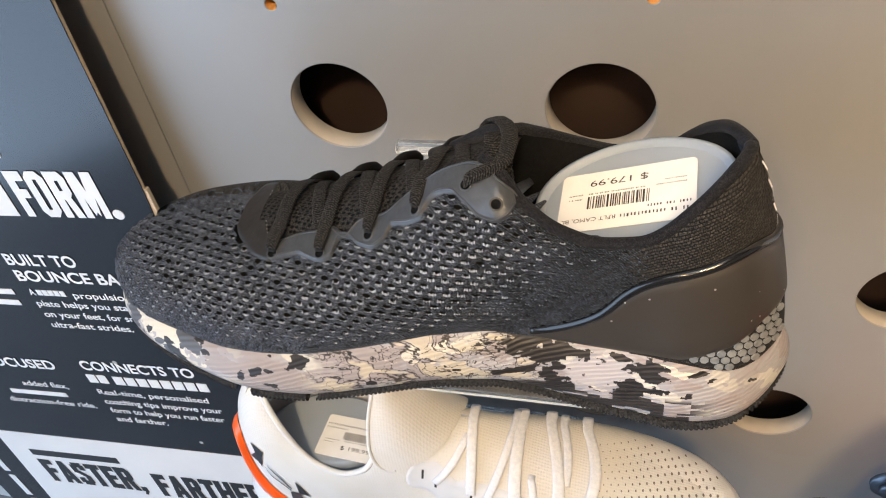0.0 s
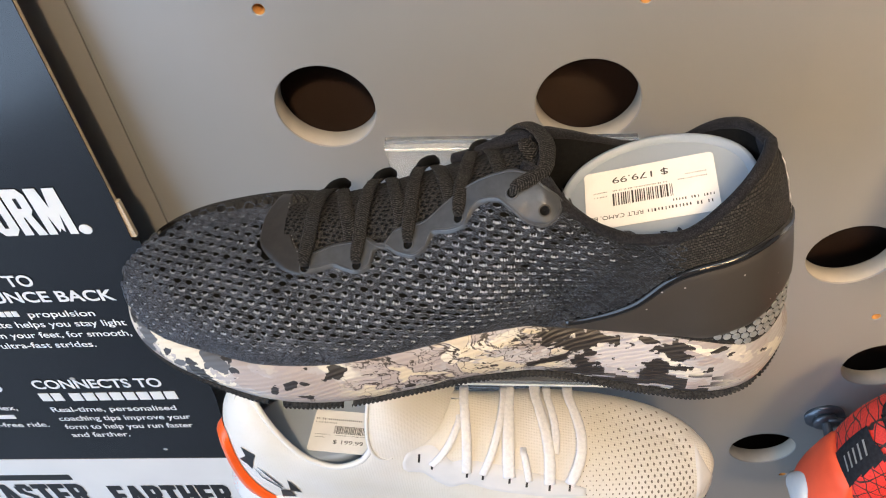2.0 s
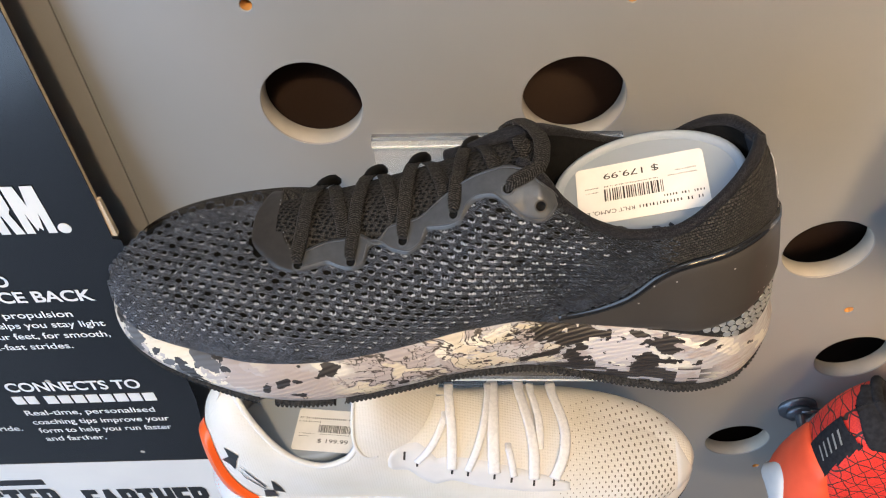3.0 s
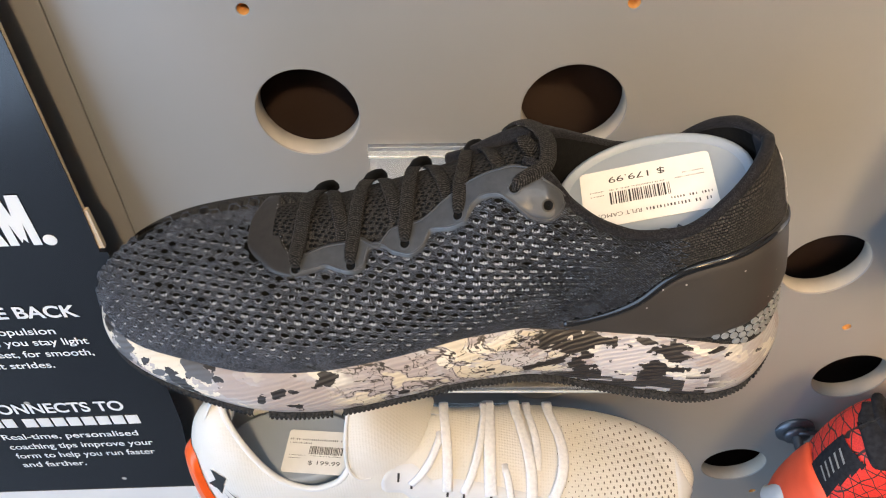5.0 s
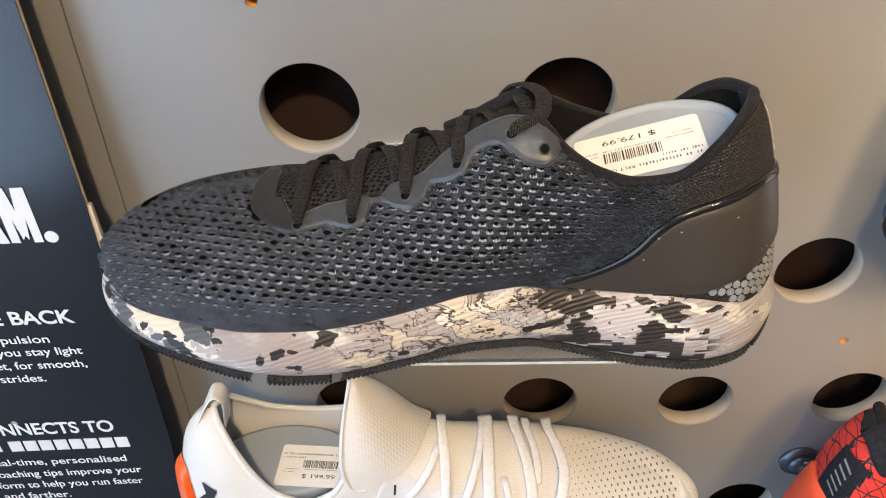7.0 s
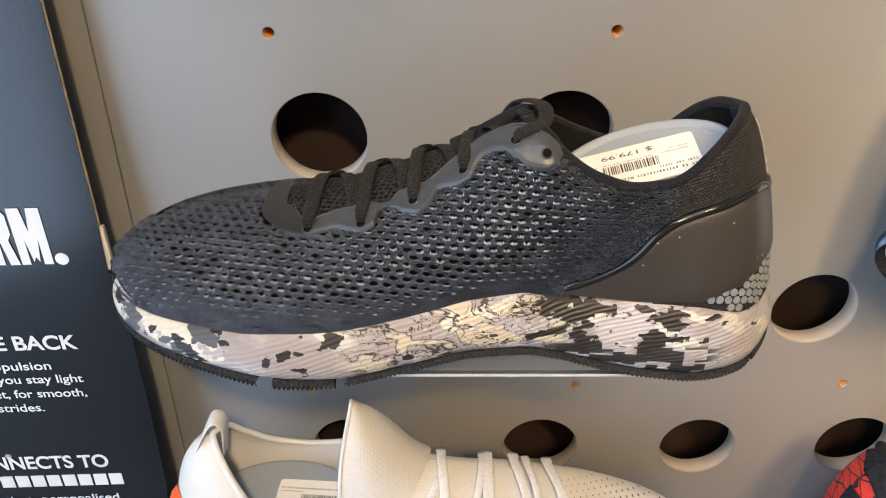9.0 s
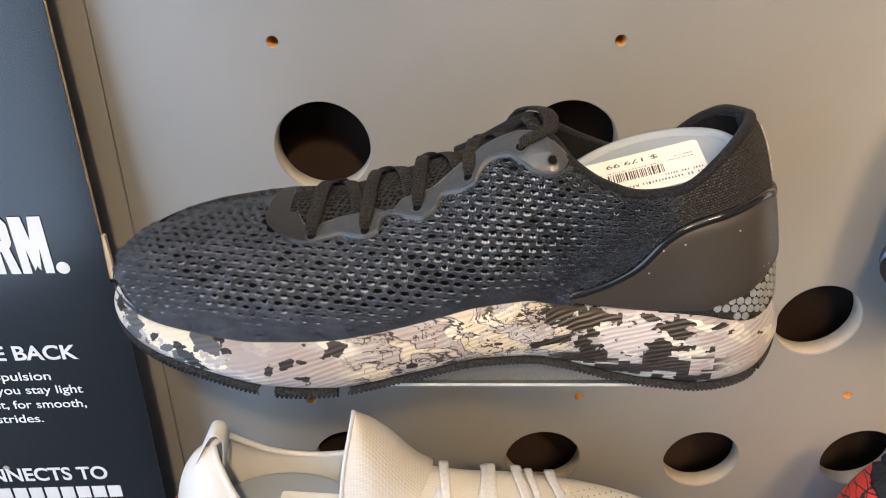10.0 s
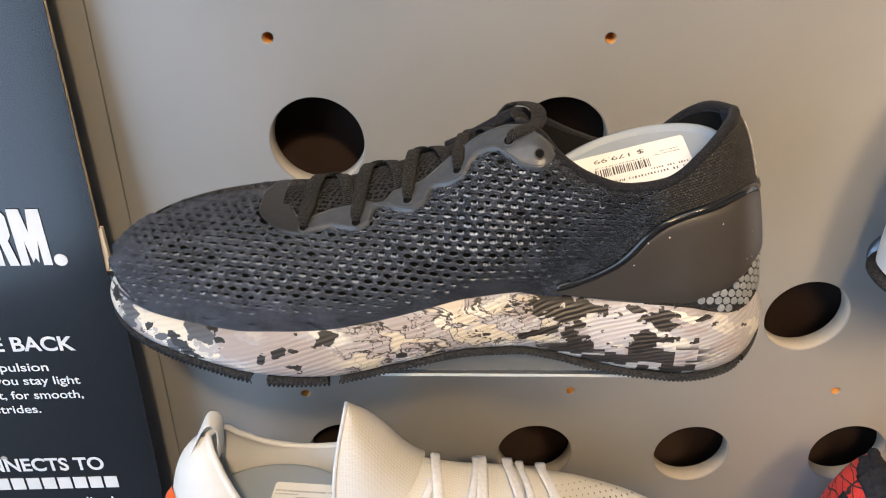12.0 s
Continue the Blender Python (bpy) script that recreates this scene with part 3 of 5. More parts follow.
def leaning_box(name, x0, x1, y0, y1, z0, z1, mat, parent=None, bevel=0.0008):
    bm = box_bm(x0, x1, y0, y1, z0, z1, bevel)
    for v in bm.verts:
        v.co.x += (v.co.z - 1.17) * LEAN
    return part(name, bm, mat, parent, smooth=False)


tagged(leaning_box("wall_panel_edge", -0.70, -0.2078, 0.0, THICK, 0.25, 2.3, PANEL), "satin taupe panel that runs on behind the poster", "wall panel", kind="structure")
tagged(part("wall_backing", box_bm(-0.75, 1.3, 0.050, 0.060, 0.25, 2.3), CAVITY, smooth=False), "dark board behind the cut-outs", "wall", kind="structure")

# ---- the room round it ----
for name, spans, mat, label in (
    ("floor", (-3.0, 3.0, -4.2, 0.3, -0.05, 0.0), FLOOR, "grey polished shop floor"),
    ("ceiling", (-3.0, 3.0, -4.2, 0.3, 3.2, 3.25), CEILING, "dark shop ceiling"),
    ("wall_north", (-3.0, 3.0, 0.2, 0.3, 0.0, 3.2), PLASTER, "plain shop wall behind the display"),
    ("wall_south", (-3.0, 3.0, -4.3, -4.2, 0.0, 3.2), PLASTER, "plain shop wall facing the display"),
    ("wall_east", (3.0, 3.1, -4.3, 0.3, 0.0, 3.2), PLASTER, "plain shop side wall"),
    ("wall_west", (-3.1, -3.0, -4.3, 0.3, 0.0, 3.2), PLASTER, "plain shop side wall"),
):
    tagged(part(name, box_bm(*spans), mat, smooth=False), label, "floor" if name == "floor" else "ceiling" if name == "ceiling" else "wall", kind="structure")

# ---- the poster board ----
P0 = Vector((-0.24, -0.0439, 1.0))
P_RIGHT = Vector((1.0, 0.0412, 0.0)).normalized()
P_OUT = P_RIGHT.cross(Vector((0.0, 0.048, 1.0)).normalized()).normalized()
P_UP = P_OUT.cross(P_RIGHT).normalized()
POSTER = thing("poster_board", (0, 0, 0), "black printed advertising board with white slogans, leaning beside the panel", "poster")
POSTER.matrix_world = Matrix(((P_RIGHT.x, P_UP.x, P_OUT.x, P0.x), (P_RIGHT.y, P_UP.y, P_OUT.y, P0.y), (P_RIGHT.z, P_UP.z, P_OUT.z, P0.z), (0, 0, 0, 1)))


def on_poster(x, z):
    """Board coordinates of the place on it at world x and z."""
    y = P0.y + 0.0412 * (x - P0.x) + 0.048 * (z - P0.z)
    d = Vector((x, y, z)) - P0
    return d.dot(P_RIGHT), d.dot(P_UP)


def sheet_bm(points, front, back):
    """A flat board with the given corners in board coordinates."""
    bm = bmesh.new()
    loops = [[bm.verts.new((*p, h)) for p in points] for h in (front, back)]
    for loop in loops:
        bm.faces.new(loop)
    for i in range(len(points)):
        j = (i + 1) % len(points)
        bm.faces.new((loops[0][i], loops[0][j], loops[1][j], loops[1][i]))
    return bm


upper_edge = [on_poster(-0.2116, 1.50), on_poster(-0.2127, 1.1905), on_poster(-0.2138, 1.1575)]
lower_edge = [on_poster(-0.2090, 1.1565), on_poster(-0.2100, 1.05), on_poster(-0.2118, 0.972), on_poster(-0.2225, 0.885), on_poster(-0.2240, 0.60)]
left = on_poster(-0.585, 1.5)[0]
part("front_sheet", sheet_bm([(left, 0.5), *upper_edge, *lower_edge, (left, on_poster(-0.22, 0.6)[1])], 0.0, -0.0008), BOARD, POSTER, "black printed sheet", smooth=False)
part("backing", sheet_bm([(left + 0.01, 0.49), (upper_edge[0][0] + 0.0003, 0.49), (upper_edge[1][0] + 0.0003, upper_edge[1][1]), (left + 0.01, upper_edge[1][1])], -0.0009, -0.0030), KRAFT, POSTER, "kraft cardboard edge", smooth=False)
part("backing", sheet_bm([(left + 0.01, upper_edge[1][1] - 0.0003), (upper_edge[1][0] + 0.0022, upper_edge[1][1] - 0.0003), (upper_edge[1][0] + 0.0026, upper_edge[2][1] + 0.002), (left + 0.01, upper_edge[2][1] + 0.002)], -0.0009, -0.0040), KRAFT, POSTER, "kraft cardboard edge", smooth=False)
white_top = on_poster(-0.40, 0.8765)[1]
part("white_field", sheet_bm([(on_poster(-0.519, 0.8)[0], white_top), (on_poster(-0.2226, 0.88)[0], white_top - 0.003), (on_poster(-0.2245, 0.6)[0], -0.39), (on_poster(-0.53, 0.6)[0], -0.39)], 0.0005, 0.0001), WHITE_PRINT, POSTER, "white printed lower field", smooth=False)


def poster_words(words, x, z, height, width=None, weight=0.0, mat=WHITE_PRINT, lift=0.0006):
    u, v = on_poster(x, z)
    bm = lettering(words, height, width, weight, lift)
    for p in bm.verts:
        p.co = (p.co.x + u, p.co.y + v, p.co.z)
    return part("lettering", bm, mat, POSTER, smooth=False)


def poster_bar(x0, x1, z, height, mat=WHITE_PRINT, lift=0.0006):
    u0, v0 = on_poster(x0, z)
    u1 = u0 + (x1 - x0)
    return part("printed_bar", box_bm(u0, u1, v0, v0 + height, 0.0003, lift), mat, POSTER, smooth=False)


def letter_bars(x0, x1, z, height, count):
    """A word left unlettered: one plain bar for each of its letters."""
    step = (x1 - x0) / count
    for k in range(count):
        poster_bar(x0 + step * k, x0 + step * (k + 0.84), z, height)


def poster_dot(x, z, radius=0.0042):
    u, v = on_poster(x, z)
    return part("lettering", sheet_bm([(u + radius * math.cos(k * math.pi / 14), v + radius * math.sin(k * math.pi / 14)) for k in range(28)], 0.0006, 0.0001), WHITE_PRINT, POSTER, smooth=False)


STROKES = {
    "F": (0.56, [(0, 0, 0.27, 1), (0.2, 0.79, 0.56, 1), (0.2, 0.42, 0.50, 0.62)], []),
    "E": (0.56, [(0, 0, 0.27, 1), (0.2, 0.79, 0.56, 1), (0.2, 0.41, 0.51, 0.60), (0.2, 0, 0.56, 0.21)], []),
    "T": (0.60, [(0.165, 0, 0.435, 1), (0, 0.79, 0.60, 1)], []),
    "H": (0.66, [(0, 0, 0.26, 1), (0.40, 0, 0.66, 1), (0.2, 0.40, 0.45, 0.61)], []),
    "O": (0.64, [(0, 0.14, 0.25, 0.86), (0.39, 0.14, 0.64, 0.86), (0.16, 0, 0.48, 0.17), (0.16, 0.83, 0.48, 1)], [((0, 0.86), (0.16, 1), (0.26, 0.84), (0.25, 0.70)), ((0.64, 0.86), (0.48, 1), (0.38, 0.84), (0.39, 0.70)), ((0, 0.14), (0.16, 0), (0.26, 0.16), (0.25, 0.30)), ((0.64, 0.14), (0.48, 0), (0.38, 0.16), (0.39, 0.30))]),
    "R": (0.64, [(0, 0, 0.26, 1), (0.2, 0.81, 0.50, 1), (0.2, 0.40, 0.48, 0.59), (0.38, 0.55, 0.63, 0.88)], [((0.50, 1), (0.63, 0.88), (0.45, 0.80), (0.40, 0.85)), ((0.63, 0.55), (0.52, 0.44), (0.40, 0.45), (0.42, 0.58)), ((0.30, 0.43), (0.53, 0.45), (0.66, 0), (0.40, 0))]),
    "M": (0.84, [(0, 0, 0.24, 1), (0.60, 0, 0.84, 1)], [((0.10, 1), (0.33, 1), (0.50, 0.22), (0.34, 0.05)), ((0.74, 1), (0.51, 1), (0.34, 0.22), (0.50, 0.05))]),
    "A": (0.68, [(0.2, 0.17, 0.48, 0.35)], [((0, 0), (0.25, 0), (0.42, 1), (0.22, 1)), ((0.68, 0), (0.43, 0), (0.26, 1), (0.46, 1))]),
    "S": (0.60, [(0.10, 0, 0.52, 0.20), (0.10, 0.80, 0.52, 1), (0, 0.55, 0.25, 0.90), (0.35, 0.10, 0.60, 0.45), (0.36, 0.68, 0.59, 0.90), (0.01, 0.10, 0.24, 0.32)], [((0, 0.62), (0.25, 0.66), (0.58, 0.44), (0.42, 0.34))]),
    ",": (0.26, [(0, 0, 0.25, 0.20)], [((0.08, 0), (0.25, 0), (0.12, -0.16), (0.0, -0.16))]),
    ".": (0.26, [(0, 0, 0.25, 0.20)], []),
}


def block_words(words, x, z, height, width, mat, lift):
    """A heavy condensed heading, letter by letter from bars and slanting strokes."""
    u, v = on_poster(x, z)
    whole = sum(STROKES[c][0] + 0.06 for c in words) - 0.06
    sx, at = width / whole, 0.0
    for c in words:
        wide, bars, slants = STROKES[c]
        bm = bmesh.new()
        shapes = [((a, b), (d, b), (d, e), (a, e)) for a, b, d, e in bars] + list(slants)
        for n, shape in enumerate(shapes):
            bm.faces.new([bm.verts.new((u + (at + px) * sx, v + py * height, lift + 0.00003 * n)) for px, py in shape])
        part("lettering", bm, mat, POSTER, smooth=False)
        at += wide + 0.06


block_words("FORM", -0.3125, 1.1655, 0.0395, 0.0670, WHITE_PRINT, 0.0006)
poster_dot(-0.2400, 1.1690)
poster_dot(-0.3090, 1.2185)
poster_bar(-0.392, -0.3195, 1.1655, 0.0395)
poster_words("BUILT TO", -0.3590, 1.1165, 0.0110, 0.0610, 0.026)
poster_words("BOUNCE BACK", -0.3590, 1.0995, 0.0110, 0.1130, 0.026)
poster_words("A", -0.3575, 1.0835, 0.0068, 0.0052, 0.013)
letter_bars(-0.3505, -0.3245, 1.0836, 0.0060, 5)
poster_words("propulsion", -0.3185, 1.0825, 0.0068, 0.0500, 0.013)
poster_words("plate helps you stay light", -0.3575, 1.0710, 0.0068, 0.1080, 0.013)
poster_words("on your feet, for smooth,", -0.3575, 1.0585, 0.0068, 0.1075, 0.013)
poster_words("ultra-fast strides.", -0.3575, 1.0460, 0.0068, 0.0750, 0.013)
poster_words("CONNECTS TO", -0.3575, 0.9910, 0.0118, 0.1080, 0.026)
letter_bars(-0.3590, -0.3380, 0.9728, 0.0112, 2)
letter_bars(-0.3330, -0.2410, 0.9724, 0.0112, 8)
for words, z, width in (("Real-time, personalised", 0.9560, 0.1085), ("coaching tips improve your", 0.9420, 0.1165), ("form to help you run faster", 0.9285, 0.1145), ("and farther.", 0.9150, 0.0530)):
    poster_words(words, -0.3580, z, 0.0073, width, 0.013)
poster_words("FOCUSED", -0.4570, 0.9875, 0.0118, 0.0720, 0.026)
poster_words("added flex,", -0.4350, 0.9600, 0.0073, 0.0480, 0.013)
poster_bar(-0.4550, -0.3950, 0.9465, 0.0060)
poster_words("distraction-free ride.", -0.4640, 0.9330, 0.0073, 0.0930, 0.013)
poster_bar(-0.4450, -0.3720, 1.0830, 0.0058)
poster_bar(-0.4450, -0.3730, 1.0705, 0.0058)
poster_bar(-0.4950, -0.3925, 0.8360, 0.0100, BLACK_PRINT, 0.0009)
block_words("FASTER,", -0.4955, 0.7850, 0.0430, 0.1150, BLACK_PRINT, 0.0009)
block_words("FARTHER.", -0.3650, 0.7800, 0.0430, 0.1290, BLACK_PRINT, 0.0009)
for k in range(3):
    u, v = on_poster(-0.551, 0.815 - 0.05 * k)
    part("printed_bar", box_bm(u - 0.004, u + 0.004, v - 0.021, v + 0.021, 0.0003, 0.0006), WHITE_PRINT, POSTER, smooth=False)

# ---- shoes ----


def closed_outline(points, count):
    """A closed smooth curve through plan points, evenly stepped, with outward normals."""
    p = [Vector((*q, 0)) for q in points]
    dense = []
    for i in range(len(p)):
        a, b, c, d = p[i - 1], p[i], p[(i + 1) % len(p)], p[(i + 2) % len(p)]
        for k in range(16):
            t = k / 16
            dense.append(0.5 * ((2 * b) + (c - a) * t + (2 * a - 5 * b + 4 * c - d) * t * t + (3 * b - a - 3 * c + d) * t ** 3))
    dense.append(dense[0])
    run = np.r_[0, np.cumsum([(b - a).length for a, b in zip(dense, dense[1:])])]
    at = np.linspace(0, run[-1], count, endpoint=False)
    xs, ys = (np.interp(at, run, [q[i] for q in dense]) for i in (0, 1))
    ring = [Vector((x, y, 0)) for x, y in zip(xs, ys)]
    out = []
    for i in range(count):
        ahead = ring[(i + 2) % count] - ring[i - 2]
        out.append(Vector((ahead.y, -ahead.x, 0)).normalized())
    if sum((r - ring[0]).dot(n) for r, n in zip(ring, out)) < 0:
        out = [-n for n in out]
    return ring, out


LEVELS = [(-0.02, 0.010), (0.05, 0.0035), (0.16, 0.0006), (0.30, 0.0), (0.45, 0.0006), (0.60, 0.0020), (0.76, 0.0040), (0.90, 0.0062), (1.0, 0.0082), (1.03, 0.011), (1.0, 0.016)]
SLOPE = radians(35)
CAST = Vector((0, math.cos(SLOPE), -math.sin(SLOPE)))
ACROSS = Vector((0, math.sin(SLOPE), math.cos(SLOPE)))


class Last:
    """The outer form of a shoe: plan outline, sole heights, and the line where the upper ends (its ridge, then its collar)."""

    def __init__(self, near, far, bottom, feather, top_x, top_z, near_y, far_z, far_y, count=260, bulge=((-1, 0.003), (1, 0.003)), inset=((-1, 0.008), (1, 0.008))):
        self.ring, self.out = closed_outline([*near, *reversed(far)], count)
        self.bottom, self.feather, self.bulge, self.inset = curve_through(bottom), curve_through(feather), curve_through(bulge), curve_through(inset)
        self.top_x, self.top = curve_through(top_x), {-1: (curve_through(near_y), curve_through(top_z)), 1: (curve_through(far_y), curve_through(far_z))}
        mid = curve_through([(a[0], (a[1] + b[1]) / 2) for a, b in zip(near, far)])
        self.side = [-1 if p.y < mid(p.x) else 1 for p in self.ring]
        self.tree = None

    def wall(self, i, h, inset):
        p, n = self.ring[i], self.out[i]
        q = p - n * inset
        return Vector((q.x, q.y, self.bottom(p.x) * (1 - h) + self.feather(p.x) * h))

    def upper(self, i, v):
        """A point of the upper: v runs from the sole (0) to the ridge or collar (1)."""
        p, n, s = self.ring[i], self.out[i], self.side[i]
        f = p - n * self.inset(p.x)
        f.z = self.feather(p.x)
        ty, tz = self.top[s]
        t = Vector((self.top_x(p.x), ty(p.x), tz(p.x)))
        a = v * math.pi / 2
        q = f + (t - f) * (1 - math.cos(a))
        q.z = f.z + (t.z - f.z) * math.sin(a)
        return q + n * self.bulge(p.x) * math.sin(2 * a)

    def collar(self, i, drop=0.0):
        return self.upper(i, 1.0) - Vector((0, 0, drop))

    def sheet(self, v0, v1, rows, shift=0.0, keep=None):
        count = len(self.ring)
        pts = [[self.upper(i, v0 + (v1 - v0) * r / rows) for i in range(count)] for r in range(rows + 1)]
        bm = grid_bm(pts, closed=True)
        bmesh.ops.recalc_face_normals(bm, faces=bm.faces[:])
        if shift:
            bm.normal_update()
            moved = [(v, v.co + v.normal * shift) for v in bm.verts]
            for v, co in moved:
                v.co = co
        if keep:
            bmesh.ops.delete(bm, geom=[f for f in bm.faces if not keep(f.calc_center_median())], context="FACES")
        return bm

    def skin(self):
        bm = self.sheet(0.0, 1.0, 40)
        self.tree = BVHTree.FromBMesh(bm)
        grid_bm([[self.wall(i, h, d) for i in range(len(self.ring))] for h, d in LEVELS[:9]], closed=True, bm=bm)
        self.whole = BVHTree.FromBMesh(bm)
        bm.free()

    def cast(self, x, q, lift=0.0, tree=None):
        """The place on the near side that lies at x along the shoe and q across the sloping view of it, lifted off the skin."""
        start = Vector((x, 0, 0)) + ACROSS * q - CAST * 0.5
        hit, n, _, _ = (tree or self.tree).ray_cast(start, CAST)
        if hit is None:
            return None, None
        if n.dot(CAST) > 0:
            n = -n
        return hit + n * lift, n

    def band(self, x0, x1, low, high, columns, rows, lift, edge=0.12, tree=None):
        """A moulded overlay between two lines of the sloping side view, thin at its edges."""
        grid = []
        for c in range(columns + 1):
            x = x0 + (x1 - x0) * c / columns
            a, b = low(x), high(x)
            while b > a and self.cast(x, b, 0.0, tree)[0] is None:
                b -= 0.0006
            while b > a and self.cast(x, a, 0.0, tree)[0] is None:
                a += 0.0006
            row = []
            for r in range(rows + 1):
                f = r / rows
                near_edge = min(1.0, f / edge, (1 - f) / edge, c / 3, (columns - c) / 3) if edge else 1.0
                p, n = self.cast(x, a + (b - a) * f, lift * (0.12 + 0.88 * math.sin(max(0.0, near_edge) * math.pi / 2)), tree)
                row.append(p)
            if all(p is not None for p in row):
                grid.append(row)
        return grid_bm(grid)


def sole_bm(last, levels):
    rows = [[last.wall(i, h, d) for i in range(len(last.ring))] for h, d in levels]
    return grid_bm(rows, closed=True)


def cells_bm(last, x_range, q_range, pitch, row, keep, opening):
    """Open-work mesh: staggered eyelets with a raised thread round each."""
    bm, threads = bmesh.new(), bmesh.new()
    rng = random.Random(2)
    corners = [(0, 2 / 3), (-0.5, 1 / 3), (-0.5, -1 / 3), (0, -2 / 3), (0.5, -1 / 3), (0.5, 1 / 3)]
    shared = {}

    def fan(x, q):
        """The rows slope a little and draw together towards the heel."""
        q -= 0.11 * x
        return 0.062 + (q - 0.062) * (1 - 0.30 * min(1.0, max(0.0, (x - 0.015) / 0.075)))

    def vert(x, q, lift):
        q = fan(x, q)
        key = (round(x, 5), round(q, 5), round(lift, 5))
        if key not in shared:
            p, _ = last.cast(x, q, lift)
            shared[key] = bm.verts.new(p) if p is not None else None
        return shared[key]

    j = 0
    q = q_range[0]
    while q < q_range[1]:
        x = x_range[0] + (pitch / 2 if j % 2 else 0)
        while x < x_range[1]:
            at = fan(x, q)
            if keep(x, at):
                o = opening(x, at)
                rings = []
                for scale, lift in ((1.0, 0.0003), (0.5 + 0.5 * o, 0.0008), (o, 0.0001), (o * 0.9, -0.0010)):
                    ring = []
                    for cx, cq in corners:
                        if scale == 1.0:
                            ring.append(vert(x + cx * pitch, q + cq * row, lift))
                        else:
                            bias = -0.12 * row * (1 - scale)
                            ring.append(vert(x + cx * pitch * scale * (1.12 if cx else 1) + 1e-6, q + cq * row * scale * (0.92 if cx == 0 else 1.05) + bias, lift))
                    rings.append(ring)
                if o > 0.3 and all(v is not None for ring in rings for v in ring):
                    over_band = at - 0.032 - 0.22 * max(x + 0.022, -0.05)
                    lit = rng.uniform(0.0, 1.0) < 0.93 + 60 * min(0.0, over_band - 0.006) - 20.0 * max(0.0, x - 0.045) - 1.5 * max(0.0, -0.100 - x)
                    teeth = 5
                    for k in range(teeth):
                        cx = x + (k - 2) * 0.17 * pitch * o
                        base = at - row * o * (0.62 if abs(k - 2) < 2 else 0.42) - 0.05 * row
                        tall = row * o * (rng.uniform(0.26, 0.66) if lit else rng.uniform(0.07, 0.15))
                        w = pitch * o * (0.058 * rng.uniform(0.7, 1.3) if lit else 0.09)
                        pts = [last.cast(cx + a * w, base + b * tall, 0.0 - 0.0006 * b)[0] for a, b in ((-1, 0), (1, 0), (0.6, 1), (-0.6, 1))]
                        if all(p is not None for p in pts):
                            threads.faces.new([threads.verts.new(p) for p in pts])
                if all(v is not None for ring in rings for v in ring):
                    for a, b in zip(rings, rings[1:]):
                        for k in range(6):
                            four = (a[k], a[(k + 1) % 6], b[(k + 1) % 6], b[k])
                            if len(set(four)) == 4:
                                try:
                                    bm.faces.new(four)
                                except ValueError:
                                    pass
            x += pitch
        q += row
        j += 1
    loose = [v for v in bm.verts if not v.link_faces]
    bmesh.ops.delete(bm, geom=loose, context="VERTS")
    return bm, threads


def price_label(name, place, turn, width, height, price, label, heading=""):
    """A paper label with a bar code, bars for what is small, and its price."""
    tag = thing(name, place, label, "price label", turn=turn)
    paper, round_by = bmesh.new(), 0.0022
    outline = []
    for turn_of, (sx, sy) in enumerate(((1, 1), (-1, 1), (-1, -1), (1, -1))):
        for k in range(5):
            a = math.pi / 2 * (turn_of + k / 4)
            outline.append((sx * (width / 2 - round_by) + round_by * math.cos(a), sy * (height / 2 - round_by) + round_by * math.sin(a)))
    low_edge, high_edge = ([paper.verts.new((x, y, z)) for x, y in outline] for z in (0.0, 0.0003))
    paper.faces.new(high_edge)
    paper.faces.new(low_edge[::-1])
    for k in range(20):
        paper.faces.new((low_edge[k - 1], low_edge[k], high_edge[k], high_edge[k - 1]))
    part("paper", paper, LABEL, tag, smooth=False)
    u, lift = width / 58, 0.0005

    rng = random.Random(4)
    x = -10.0
    lines = []
    while x < 17.0:
        w = rng.choice((0.3, 0.3, 0.55, 0.8))
        lines.append(box_bm(x * u, (x + w) * u, -2.2 * u, 4.6 * u, 0.0003, lift))
        x += w + rng.choice((0.4, 0.5, 0.8))
    tagged(part("bar_code", join_bm(*lines), INK, tag, smooth=False), kind="stuff")
    def small_print(x0, x1, y, tall, step):
        """A line of unreadable small print, as one row of thin strokes."""
        strokes, x = [], x0
        while x < x1:
            w = step * rng.uniform(0.25, 0.5)
            strokes.append(box_bm(x * u, (x + w) * u, y * u, (y + tall * rng.uniform(0.7, 1.0)) * u, 0.0003, lift))
            x += step * (2.0 if rng.random() < 0.15 else 1.0)
        part("printed_line", join_bm(*strokes), INK, tag, smooth=False)

    if heading:
        small_print(-26, 2, 9.8, 1.7, 1.5)
        bm = lettering(heading, 2.1 * u, 23.5 * u, 0.0, lift)
        for v in bm.verts:
            v.co += Vector((3.5 * u, 9.6 * u, 0))
        part("lettering", bm, INK, tag, smooth=False)
    else:
        small_print(-27, 26, 9.4, 1.7, 1.7)
    small_print(-27, -9, 6.4, 1.3, 1.3)
    small_print(-8, 16, -4.0, 0.7, 0.7)
    small_print(-25, -13, -4.0, 0.6, 0.7)
    small_print(-25, -16, -6.4, 0.6, 0.7)
    small_print(19, 25, -4.0, 0.6, 0.7)
    small_print(19, 25, -1.5, 0.6, 0.7)
    bm = lettering(price, 3.4 * u, 25 * u, 0.0, lift)
    for v in bm.verts:
        v.co += Vector((-9 * u, -11.2 * u, 0))
    part("lettering", bm, INK, tag, smooth=False)
    return tag


